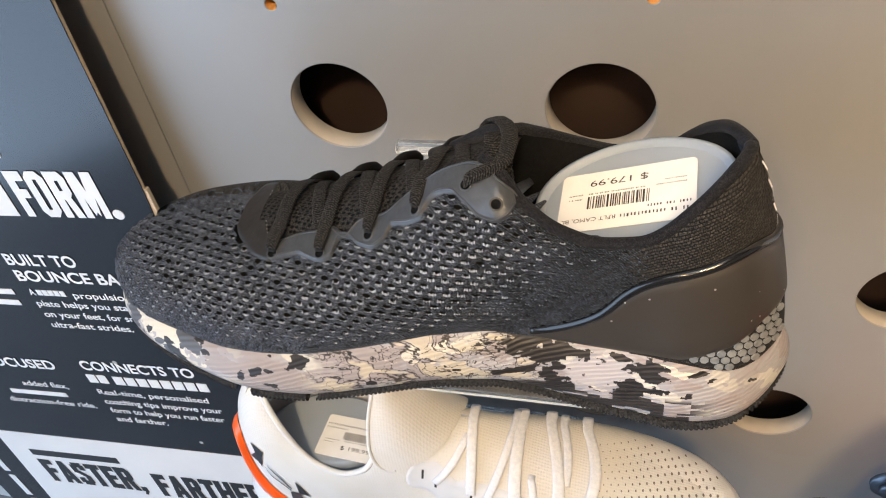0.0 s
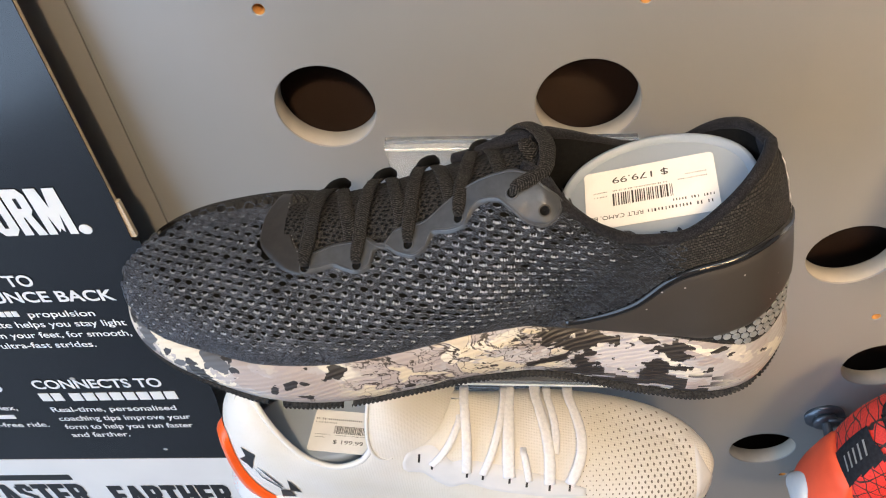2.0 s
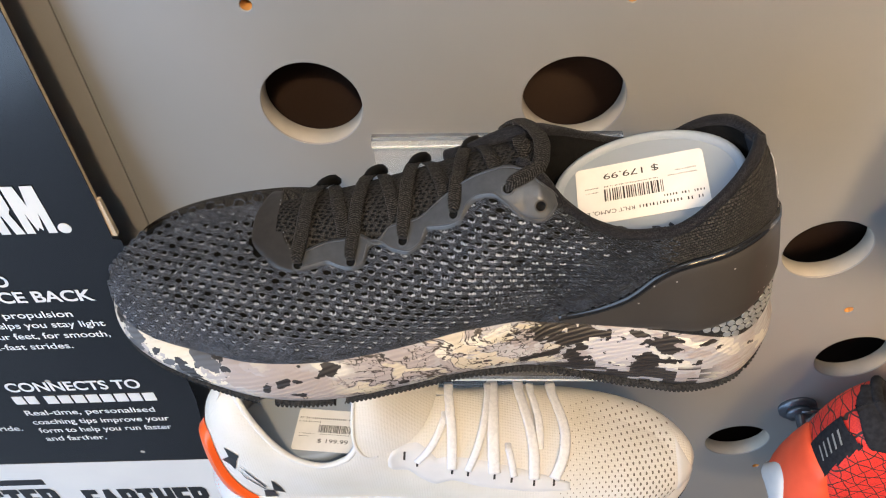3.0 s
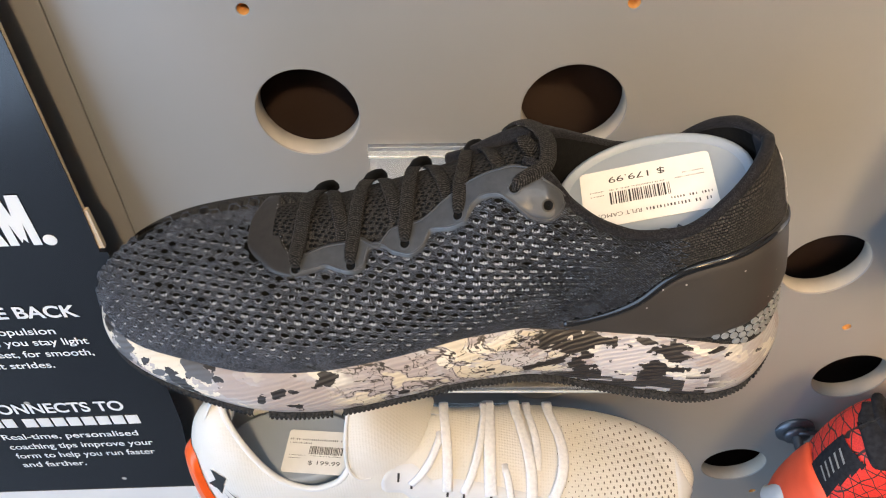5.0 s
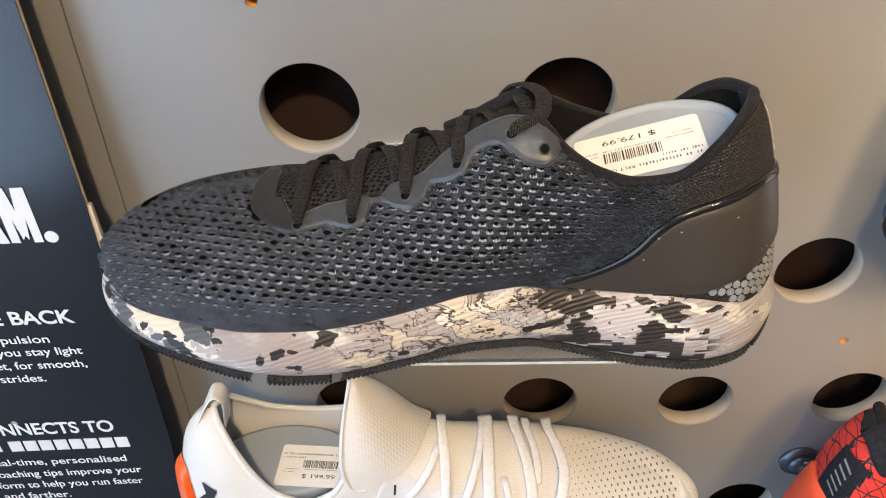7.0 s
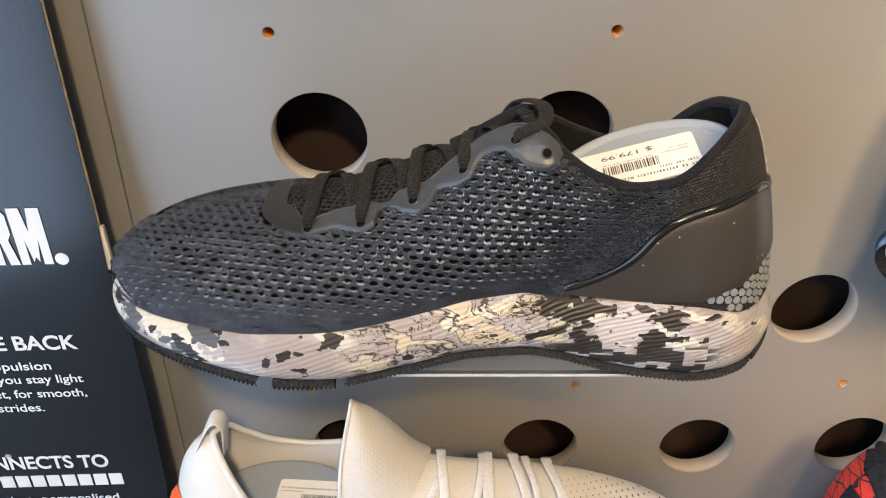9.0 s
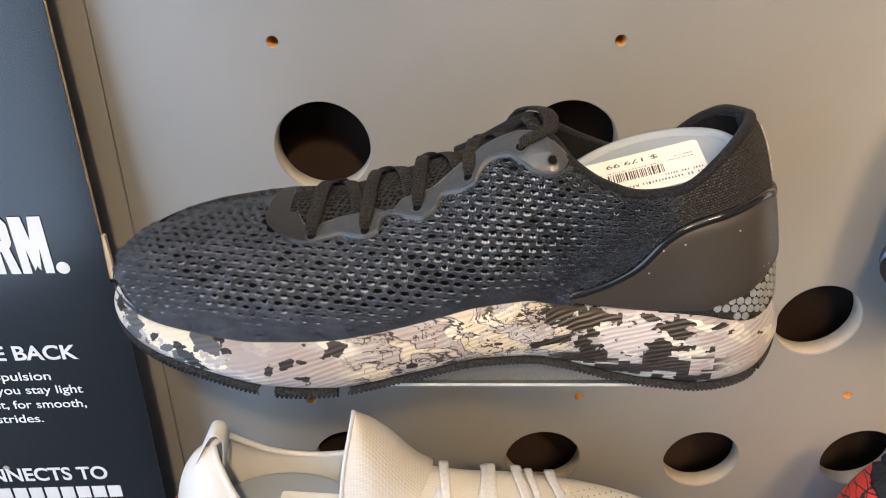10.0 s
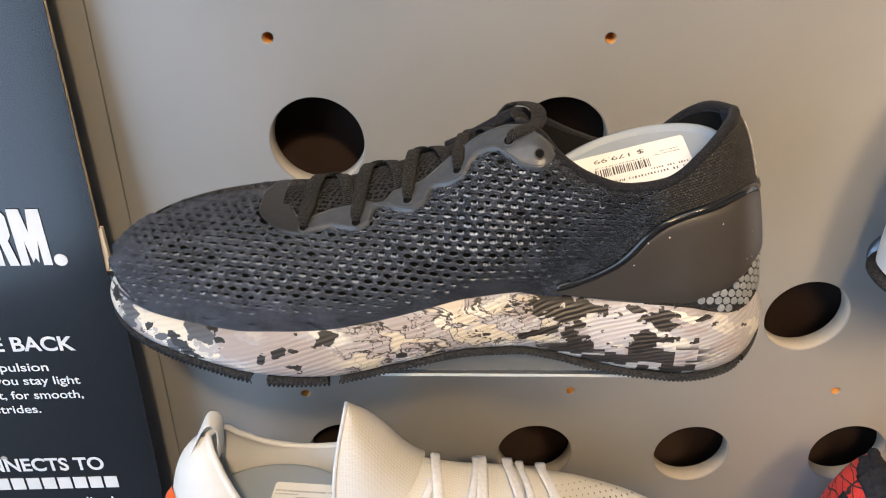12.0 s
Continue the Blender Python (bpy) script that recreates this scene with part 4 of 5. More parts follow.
def acrylic_shelf(name, place, width, depth, back, label):
    """A bent clear shelf: plate, upright back with a folded lip."""
    shelf = thing(name, place, label, "shelf", group="clear shoe shelves")
    plate = part("plate", box_bm(0, width, -depth, -0.004, -0.004, 0, 0.0006), ACRYLIC, shelf, smooth=False)
    upright = part("back_plate", box_bm(0, width, -0.0038, -0.0003, -0.004, back, 0.0005), ACRYLIC, shelf, smooth=False)
    lip = part("lip", box_bm(0, width, -0.0085, -0.004, back - 0.005, back, 0.0008), ACRYLIC, shelf, smooth=False)
    for pane in (plate, upright, lip):
        pane.visible_shadow = False
    # Opaque pale strips paint the highlights along the clear front edges.
    part("edge_highlight", box_bm(0.0006, width - 0.0006, -depth - 0.0006, -depth - 0.0002, -0.0038, -0.0022, 0.0001), EDGE, shelf, "pale strip painting the highlight along the clear edge", smooth=False)
    part("edge_highlight", box_bm(0.0006, width - 0.0006, -0.0092, -0.0087, back - 0.0042, back - 0.0034, 0.0001), EDGE, shelf, "pale strip painting the highlight along the clear edge", smooth=False)
    return shelf


# the black running shoe
BASE = (0.0, -0.117, 1.175)
near = [(-0.167, 0.0), (-0.159, -0.020), (-0.141, -0.0345), (-0.11, -0.046), (-0.075, -0.0525), (-0.03, -0.049), (0.02, -0.0405), (0.056, -0.0345), (0.098, -0.0365), (0.121, -0.0390), (0.144, -0.0345), (0.160, -0.020), (0.1685, 0.0)]
far = [(-0.167, 0.0), (-0.161, 0.018), (-0.145, 0.036), (-0.11, 0.049), (-0.075, 0.0515), (-0.03, 0.043), (0.02, 0.036), (0.056, 0.034), (0.098, 0.0365), (0.121, 0.038), (0.144, 0.033), (0.160, 0.020), (0.1685, 0.0)]
hero = Last(
    near, far[1:-1],
    bottom=[(-0.165, 0.027), (-0.15, 0.022), (-0.13, 0.0175), (-0.11, 0.0145), (-0.09, 0.0115), (-0.07, 0.0095), (-0.05, 0.0085), (-0.016, 0.0135), (0.016, 0.0175), (0.04, 0.0155), (0.056, 0.0112), (0.081, 0.0042), (0.101, 0.0012), (0.122, 0.0010), (0.145, 0.0033), (0.1685, 0.0105)],
    feather=[(-0.165, 0.043), (-0.15, 0.037), (-0.138, 0.0345), (-0.118, 0.0325), (-0.097, 0.032), (-0.074, 0.0335), (-0.053, 0.0335), (-0.031, 0.036), (-0.005, 0.0405), (0.019, 0.045), (0.038, 0.0455), (0.054, 0.042), (0.076, 0.0395), (0.097, 0.0390), (0.118, 0.0395), (0.134, 0.0368), (0.150, 0.0345), (0.1685, 0.0350)],
    top_x=[(-0.165, -0.127), (-0.14, -0.116), (-0.10, -0.092), (-0.06, -0.058), (0.0, 0.0), (0.055, 0.055), (0.098, 0.099), (0.12, 0.1180), (0.144, 0.1310), (0.160, 0.1370), (0.1685, 0.1392)],
    top_z=[(-0.165, 0.0680), (-0.12, 0.0732), (-0.08, 0.0770), (-0.05, 0.0802), (-0.02, 0.0885), (0.01, 0.1035), (0.02, 0.1110), (0.028, 0.1155), (0.034, 0.1178), (0.04, 0.1185), (0.046, 0.1172), (0.055, 0.1085), (0.07, 0.0999), (0.085, 0.0963), (0.1, 0.098), (0.112, 0.103), (0.12, 0.108), (0.135, 0.1145), (0.15, 0.1188), (0.1685, 0.1205)],
    near_y=[(-0.165, 0.011), (-0.12, 0.021), (-0.08, 0.022), (-0.05, 0.018), (0.0, 0.0095), (0.01, 0.0065), (0.02, 0.0035), (0.03, 0.0030), (0.04, 0.0), (0.046, -0.006), (0.055, -0.0125), (0.07, -0.0185), (0.085, -0.0206), (0.1, -0.0207), (0.12, -0.0150), (0.14, -0.0060), (0.155, 0.0025), (0.1685, 0.0110)],
    far_z=[(-0.165, 0.0680), (-0.12, 0.0732), (-0.08, 0.0770), (-0.05, 0.0802), (-0.02, 0.0885), (0.01, 0.0990), (0.03, 0.1075), (0.045, 0.1110), (0.055, 0.1050), (0.07, 0.0955), (0.088, 0.0890), (0.1, 0.0890), (0.112, 0.0940), (0.122, 0.1020), (0.135, 0.1115), (0.15, 0.1180), (0.1685, 0.1205)],
    far_y=[(-0.165, 0.011), (-0.12, 0.021), (-0.08, 0.022), (-0.05, 0.018), (0.0, 0.011), (0.025, 0.014), (0.038, 0.025), (0.055, 0.037), (0.07, 0.0435), (0.088, 0.0465), (0.1, 0.0460), (0.12, 0.0420), (0.14, 0.0320), (0.155, 0.0220), (0.1685, 0.0120)],
    bulge=[(-0.165, 0.0005), (-0.13, 0.003), (0.06, 0.004), (0.11, 0.001), (0.14, -0.002), (0.1685, -0.0055)],
    inset=[(-0.167, 0.002), (-0.145, 0.005), (-0.11, 0.0085), (0.1, 0.0085), (0.14, 0.0066), (0.1685, 0.0054)],
)
hero.skin()

# side-view lines of the overlays (along the shoe, across the sloping view)
stay_low = curve_through([(-0.0625, 0.0466), (-0.0532, 0.0488), (-0.0472, 0.0503), (-0.042, 0.0490), (-0.0369, 0.0483), (-0.0302, 0.0512), (-0.0284, 0.0576), (-0.0249, 0.0598), (-0.0213, 0.0594), (-0.0173, 0.0575), (-0.0105, 0.0568), (-0.0037, 0.0611), (-0.0007, 0.0671), (0.0078, 0.0690), (0.0139, 0.0722), (0.0171, 0.0786), (0.0212, 0.0822), (0.0271, 0.0835), (0.0327, 0.0804), (0.0405, 0.0745), (0.0461, 0.0737), (0.0507, 0.0763), (0.0535, 0.0822)])
stay_high = curve_through([(-0.0625, 0.0545), (-0.0566, 0.0571), (-0.0478, 0.0603), (-0.04, 0.0618), (-0.0324, 0.0638), (-0.0284, 0.0624), (-0.0239, 0.0614), (-0.022, 0.0641), (-0.0184, 0.0683), (-0.0121, 0.0706), (-0.0058, 0.0726), (0.0054, 0.0816), (0.012, 0.0868), (0.02, 0.0920), (0.028, 0.0952), (0.034, 0.0966), (0.04, 0.0958), (0.046, 0.0910), (0.052, 0.0856), (0.0535, 0.0830)])
shell_low = curve_through([(0.052, 0.0222), (0.066, 0.0198), (0.101, 0.0162), (0.119, 0.0160), (0.137, 0.0228), (0.146, 0.0295), (0.152, 0.0368), (0.158, 0.0430), (0.164, 0.048)])
shell_high = curve_through([(0.052, 0.0228), (0.060, 0.0240), (0.072, 0.0278), (0.080, 0.0315), (0.087, 0.036), (0.092, 0.0410), (0.096, 0.0458), (0.105, 0.0523), (0.126, 0.0600), (0.146, 0.0695), (0.156, 0.0715), (0.164, 0.0700)])
collar_q = curve_through([(0.05, 0.086), (0.070, 0.0711), (0.085, 0.0671), (0.100, 0.0684), (0.112, 0.0746), (0.120, 0.083), (0.13, 0.0965)])
cap_low = curve_through([(-0.0862, 0.0635), (-0.0850, 0.0585), (-0.0790, 0.0530), (-0.0716, 0.0482), (-0.0615, 0.0464)])
cap_high = curve_through([(-0.0862, 0.0650), (-0.0850, 0.0700), (-0.0830, 0.0745), (-0.0800, 0.0785), (-0.0750, 0.0790), (-0.0722, 0.0720), (-0.0705, 0.0635), (-0.0680, 0.0590), (-0.0615, 0.0550)])

SHOE = thing("running_shoe", BASE, "black mesh running shoe, camouflage printed sole, on a clear shelf", "shoe", group="display shoes")
part("midsole", sole_bm(hero, LEVELS), CAMO, SHOE, "foam sole printed with pink, cream and black camouflage")


def tread_blocks(last, blocks, drop=0.0014, fore=0.0):
    """Rubber blocks along the rim of the sole, broken by gaps, over a rubber sheet."""
    n, sub = len(last.ring), 4

    def rim(i, inset):
        a, f = last.wall(i // sub, 0, inset), i % sub / sub
        return a.lerp(last.wall((i // sub + 1) % n, 0, inset), f)

    rows = []

    def deeper(i):
        return fore * min(1.0, max(0.0, (-0.040 - last.ring[i // sub].x) / 0.04))

    for k, (inset, dz) in enumerate(((0.0040, 0.0012), (0.0002, 0.0006), (-0.0002, -0.0006), (0.0004, -drop), (0.020, -drop))):
        rows.append([rim(i, inset + (0.0009 if 0 < k < 4 and i % 3 == 0 else 0.0)) + Vector((0, 0, dz - (deeper(i) if k > 2 else 0.0) + (0.0009 if k == 3 and i % 3 == 0 else 0.0))) for i in range(n * sub)])
    floor_row = []
    for i in range(n * sub):
        p = rim(i, 0.024)
        floor_row.append(Vector((p.x, p.y * 0.4, max(0.0, p.z - drop - 0.004))))
    rows.append(floor_row)
    bm = grid_bm(rows, closed=True)
    gone = []
    for f in bm.faces:
        c = f.calc_center_median()
        if any(a < c.x < b for a, b in blocks) and abs(c.y) > 0.022:
            gone.append(f)
    bmesh.ops.delete(bm, geom=gone, context="FACES")
    return bm


part("outsole", tread_blocks(hero, ((-0.0865, -0.0795), (-0.0505, -0.0450), (0.150, 0.153)), fore=0.0021), TREAD, SHOE, "worn black rubber outsole blocks")
# Lining coloured almost black, so the shade inside the knit's holes is painted.
part("lining", hero.sheet(0.0, 1.0, 30, -0.0018), HOLE_SHADE, SHOE, "mesh lining under the open knit, blackened for the shade in its holes")


def open_mesh_here(x, q):
    if x > 0.098 and q > shell_high(x) - 0.004:
        return x < 0.098 + (0.0625 - abs(q - 0.0625)) * 0.09
    if 0.052 < x and q < shell_high(x) - 0.003:
        return False
    if x < -0.0600 and cap_low(max(x, -0.0862)) < q < cap_high(max(x, -0.0862)) and x > -0.0862:
        return False
    if x > 0.05 and q > collar_q(x) - 0.001:
        return False
    if -0.0700 < x < 0.0540 and q > (stay_low(x) + stay_high(x)) / 2:
        return False
    return True


def eyelet_size(x, q):
    """How open the knit is: closed near the sole and over the toe tip, widest along the flank."""
    low = hero.feather(x) * 0.82 - 0.026
    edge = min(1.0, max(0.0, (q - low - 0.004) / 0.016))
    toe = min(1.0, max(0.0, (q - 0.049 + (x + 0.16) * 0.62) / 0.009))
    back = min(1.0, max(0.0, (0.082 - x) / 0.05))
    shut = min(1.0, max(0.0, (q - 0.010 - 0.32 * max(0.0, x + 0.022)) / 0.010))
    return 0.23 + 0.04 * toe * back * shut + 0.38 * (0.25 + 0.75 * shut) * (0.34 + 0.66 * edge) * (0.42 + 0.58 * toe) * (0.42 + 0.58 * back)


knit_bm, thread_bm = cells_bm(hero, (-0.168, 0.108), (-0.046, 0.112), 0.0060, 0.0034, open_mesh_here, eyelet_size)
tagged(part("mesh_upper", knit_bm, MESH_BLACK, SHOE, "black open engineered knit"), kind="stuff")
tagged(part("inner_threads", thread_bm, THREAD, SHOE, "pale threads showing in the knit", smooth=False), kind="stuff")
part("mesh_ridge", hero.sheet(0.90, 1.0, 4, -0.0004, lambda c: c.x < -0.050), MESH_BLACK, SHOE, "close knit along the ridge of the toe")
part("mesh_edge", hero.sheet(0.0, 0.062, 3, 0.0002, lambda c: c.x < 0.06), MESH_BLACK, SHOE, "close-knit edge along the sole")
part("heel_quarter", hero.sheet(0.0, 1.0, 60, 0.0004, lambda c: (c.x > 0.098 and c.z > 0.02) or c.y > 0.02 and c.x > -0.15), HEEL_KNIT, SHOE, "black close-knit heel")


def heel_wrap(last, low, high, start, rows, lift, edge=0.12):
    """A moulded shell from the near side round the back of the heel to the far side, between two lines of the side view; also its upper edge."""
    xs = np.linspace(start, 0.1500, 60)
    zs = [[(xs[k], p.z) for k, p in ((k, last.cast(x, line(x))[0]) for k, x in enumerate(xs)) if p is not None] for line in (low, high)]
    low_z, high_z = (curve_through(z) for z in zs)
    n = len(last.ring)
    tip = max(range(n), key=lambda i: last.ring[i].x)
    step = 1 if last.side[(tip + 4) % n] > 0 else -1
    reach = [i for i in range(-n // 2, n // 2) if last.ring[(tip + i * step) % n].x > start and abs(i) < n // 3]
    columns, top = [], []
    for count, i in enumerate(reach):
        k = (tip + i * step) % n

        def at(line):
            x = last.ring[k].x
            for _ in range(5):
                foot, head = last.upper(k, 0.0), last.upper(k, 1.0)
                v = math.asin(min(1.0, max(0.0, (line(x) - foot.z) / (head.z - foot.z)))) * 2 / math.pi
                x = last.upper(k, v).x
            return v

        v0, v1 = at(low_z), at(high_z)
        end = min(1.0, count / 3, (len(reach) - 1 - count) / 3)
        column = []
        for r in range(rows + 1):
            f = r / rows
            v = v0 + (max(v1, v0 + 0.004) - v0) * f
            p = last.upper(k, v)
            along = last.upper((k + 1) % n, v) - last.upper(k - 1, v)
            up = last.upper(k, min(1.0, v + 0.01)) - last.upper(k, max(0.0, v - 0.01))
            out = along.cross(up).normalized()
            if out.dot(last.out[k]) < 0:
                out = -out
            thick = math.sin(max(0.0, min(1.0, f / edge, (1 - f) / edge, end)) * math.pi / 2)
            column.append(p + out * lift * (0.1 + 0.9 * thick))
        columns.append(column)
        top.append(column[-1])
    return grid_bm(columns), top


shell_bm, shell_top = heel_wrap(hero, shell_low, shell_high, 0.053, 18, 0.0017)
heel_shell = part("heel_shell", shell_bm, COUNTER, SHOE, "smooth satin black heel shell")
part("piping", tube_bm(shell_top[1:-1], 0.0022, 160), PIPING, heel_shell, "glossy black piping along the heel shell")
eyestay = part("eyestay", hero.band(-0.0625, 0.0535, stay_low, stay_high, 180, 16, 0.0017, edge=0.14), TPU, SHOE, "grey moulded film eyestay")
part("vamp_film", hero.band(-0.0862, -0.0615, cap_low, cap_high, 60, 18, 0.0014, edge=0.08), TPU_DARK, SHOE, "dark film at the foot of the laces")
stitch = bmesh.new()
for k in range(13):
    x = -0.0742 + 0.0085 * (k / 12) ** 1.6
    p, n = hero.cast(x, 0.0745 - 0.0185 * k / 12, 0.0016)
    if p is not None:
        bmesh.ops.create_uvsphere(stitch, u_segments=6, v_segments=4, radius=0.00028, matrix=Matrix.Translation(p))
tagged(part("stitching", stitch, HEX_TOP, SHOE, "pale stitch dots by the laces"), kind="stuff")

for line, off in ((stay_low, 0.0017), (stay_high, -0.0015)):
    run = [hero.cast(x, line(x) + off, 0.0017)[0] for x in np.linspace(-0.060, 0.0525, 150)]
    part("rim", tube_bm([p for p in run if p is not None], 0.00045, 220, 6), TPU, eyestay, "raised line along the eyestay edge")

# honeycomb at the back of the heel
hex_low = curve_through([(0.116, 0.0185), (0.126, 0.0150), (0.137, 0.0137), (0.147, 0.0153), (0.156, 0.0210), (0.165, 0.03)])
heel_base = part("heel_base", hero.band(0.1185, 0.1665, lambda x: hex_low(x) + 0.0004, lambda x: min(0.045, shell_low(min(x, 0.16)) + 0.002), 40, 10, 0.0005, edge=0), HEX_BASE, SHOE, "dark ground of the honeycomb")
step_x, step_q = 0.0041, 0.0035
for j in range(16):
    for k in range(17):
        x, q = 0.113 + step_x * (k + (0.5 if j % 2 else 0)), 0.0108 + step_q * j
        if x > 0.170 or q < hex_low(x) - 0.0012 or q > shell_low(x) + 0.0014:
            continue
        rings = []
        for size, lift in ((0.84, 0.0004), (0.74, 0.0010), (0.0, 0.0012)):
            ring = []
            for n in range(8):
                a = math.pi * (n / 4 + 1 / 8)
                p, _ = hero.cast(x + math.cos(a) * step_x * 0.56 * size, q + math.sin(a) * step_q * 0.64 * size, lift)
                ring.append(p)
            rings.append(ring)
        if all(p is not None for r in rings for p in r):
            bm = grid_bm([rings[0], rings[1]], closed=True)
            bm.faces.new([bm.verts.new(p) for p in rings[1]])
            part("hexagon", bm, HEX_TOP, heel_base, smooth=False)

# collar: binding and padded inside
n_ring = len(hero.ring)
rim = [hero.collar(i) for i in range(n_ring) if hero.ring[i].x > 0.036]
first = max(range(len(rim)), key=lambda i: (rim[i] - rim[i - 1]).length)
rim = rim[first:] + rim[:first]
part("collar_binding", tube_bm(rim, 0.0027, 150, 10), BINDING, SHOE, "rolled black collar edge")
keys = [i for i in range(n_ring) if hero.ring[i].x > 0.036]
keys = keys[first:] + keys[:first]
inside_rows = []
for v, pull in ((1.0, 0.0), (0.97, 0.0034), (0.92, 0.0046), (0.84, 0.0046), (0.70, 0.0040), (0.50, 0.0035), (0.25, 0.0035)):
    row = []
    for i in keys:
        p = hero.upper(i, v)
        d = Vector((0.095, 0.006, p.z)) - p
        row.append(p + d.normalized() * pull * (0.25 if p.y > 0.018 else 1.0))
    inside_rows.append(row)
part("collar_lining", grid_bm(inside_rows), INNER, SHOE, "padded dark lining")
part("insole", box_bm(0.03, 0.145, -0.025, 0.030, 0.044, 0.048, 0.002), INNER, SHOE)

heel_edge = min((i for i in range(n_ring) if hero.ring[i].x > 0.15 and hero.out[i].y < 0), key=lambda i: abs(hero.out[i].y + 0.30))
for k in range(8):
    p = hero.upper(heel_edge, 0.80 - 0.062 * k) + hero.out[heel_edge] * 0.0011
    along = (hero.upper(heel_edge, 0.80 - 0.062 * k) - hero.upper(heel_edge, 0.82 - 0.062 * k)).normalized()
    b = along.cross(hero.out[heel_edge]).normalized()
    a = (along + b * (0.75 if k % 2 else -0.35)).normalized()
    b = a.cross(hero.out[heel_edge]).normalized()
    bm = bmesh.new()
    bm.faces.new([bm.verts.new(p + a * u * 0.0023 + b * w * 0.0005) for u, w in ((-1, -1), (-1, 1), (1, 1), (1, -1))])
    part("reflective_stitch", bm, LABEL, SHOE, "pale reflective stitch on the heel seam", smooth=False)

# tongue
TONGUE_KNIT = perforated("black_perforated_tongue_knit", (0.003, 0.003, 0.003), (0.052, 0.048, 0.044), 0.0030)


def throat(x, y, lift=0.0):
    """The padded tongue's surface."""
    k = min(1.0, max(0.0, (x + 0.074) / 0.122))
    half = 0.0205 + 0.003 * k
    f = (y - 0.0115) / half
    return hero.top[1][1](x) + 0.0016 + 0.0015 * math.sin(math.pi * k) + 0.002 * max(0.0, k - 0.8) * 5 - 0.0095 * abs(f) ** 2.2 + lift


tongue = []
for k in range(29):
    x = -0.074 + 0.123 * k / 28
    tongue.append([Vector((x, 0.0115 + (0.0205 + 0.003 * k / 28) * f, throat(x, 0.0115 + (0.0205 + 0.003 * k / 28) * f))) for f in np.linspace(-1.05, 1.05, 15)])
part("tongue", grid_bm(tongue), TONGUE_KNIT, SHOE, "black knitted tongue")
rolled = [(0.006, 0.034, 0.0925), (0.0158, 0.031, 0.0985), (0.0275, 0.030, 0.1058), (0.0375, 0.027, 0.1128), (0.043, 0.022, 0.1150)]
part("tongue_edge", tube_bm(rolled, 0.0034, 30, 10), BINDING, SHOE, "rolled tongue edge")

# laces
STAY_HOLES = [(-0.0612, 0.0508), (-0.0361, 0.0532), (-0.0119, 0.0635), (0.0112, 0.0765), (0.0335, 0.0885)]
holes = [tuple(hero.cast(x, q, 0.0012)[0]) for x, q in STAY_HOLES]
far_holes = [-0.0564, -0.0318, -0.0097, 0.0156]


def lace(points, width=0.0066, thick=0.0014):
    pts = [Vector(p) for p in points]
    ups = [(p - Vector((p.x, 0.009, 0.050))).normalized() for p in pts]
    return part("lace", ribbon_bm(pts, ups, width, thick, 40, 0.45), LACE_BLACK, SHOE, "flat black woven lace")


def ground_z(x, y):
    """Height of the shoe's skin, with the eyestay on it, under a lace."""
    hit = hero.tree.ray_cast(Vector((x, y, 0.3)), Vector((0, 0, -1)))[0]
    return (hit.z + 0.0022) if hit is not None and y < 0.006 else 0.0


def over_throat(x0, y0, x1, y1, lift, steps=5):
    out = []
    for k in range(1, steps):
        x, y = x0 + (x1 - x0) * k / steps, y0 + (y1 - y0) * k / steps
        out.append((x, y, max(throat(x, y, lift), ground_z(x, y) + lift * 0.4 - (0.0 if lift > 0.002 else 0.004))))
    return out


def lined_hole(x, q, size, lift, mat, label):
    """A round lined eyelet on the eyestay; a black disc paints the shade in its opening."""
    c, n = hero.cast(x, q, lift)
    a = n.cross(Vector((1, 0, 0))).normalized()
    b = n.cross(a)
    rows = [[c + n * h * size + (a * math.cos(2 * math.pi * k / 20) + b * math.sin(2 * math.pi * k / 20)) * r * size for k in range(20)] for r, h in ((1.0, 0.0), (0.92, 0.16), (0.74, 0.10), (0.70, 0.03), (0.02, 0.02))]
    ring = part("eyelet", grid_bm(rows[:3], closed=True), mat, SHOE, label)
    part("bore_shade", grid_bm(rows[2:], closed=True), HOLE_SHADE, ring, "black disc painting the shade inside the eyelet")
    return ring


for k in range(4):
    hx, hy, hz = holes[k]
    nx, ny, nz = holes[k + 1]
    fx = far_holes[k]
    fz = throat(fx, 0.034) + 0.001
    # from the near eyelet up and over to the far side
    lace([(hx - 0.0004, hy - 0.0006, hz + 0.0004), (hx, hy + 0.0006, hz + 0.0036), *over_throat(hx, hy + 0.003, fx, 0.036, 0.0030), (fx, 0.036, fz + 0.0012), (fx + 0.001, 0.042, fz - 0.0035)], 0.0064 if k else 0.0070)
    # the crossing lace from the far side down to the next near eyelet
    lace([(fx + 0.0045, 0.041, throat(fx, 0.036) - 0.001), *over_throat(fx + 0.005, 0.037, nx - 0.003, ny + 0.009, 0.0012), (nx - 0.0030, ny + 0.0070, nz - 0.0030)], 0.0066)
    # its loop standing proud at the far edge
    part("lace", tube_bm([(fx - 0.001, 0.029, throat(fx, 0.029) + 0.0015), (fx + 0.0005, 0.035, fz + 0.0035), (fx + 0.004, 0.040, fz + 0.0012), (fx + 0.005, 0.043, fz - 0.003)], 0.0026, 16, 8), LACE_BLACK, SHOE, "flat black woven lace")
hx, hy, hz = holes[4]
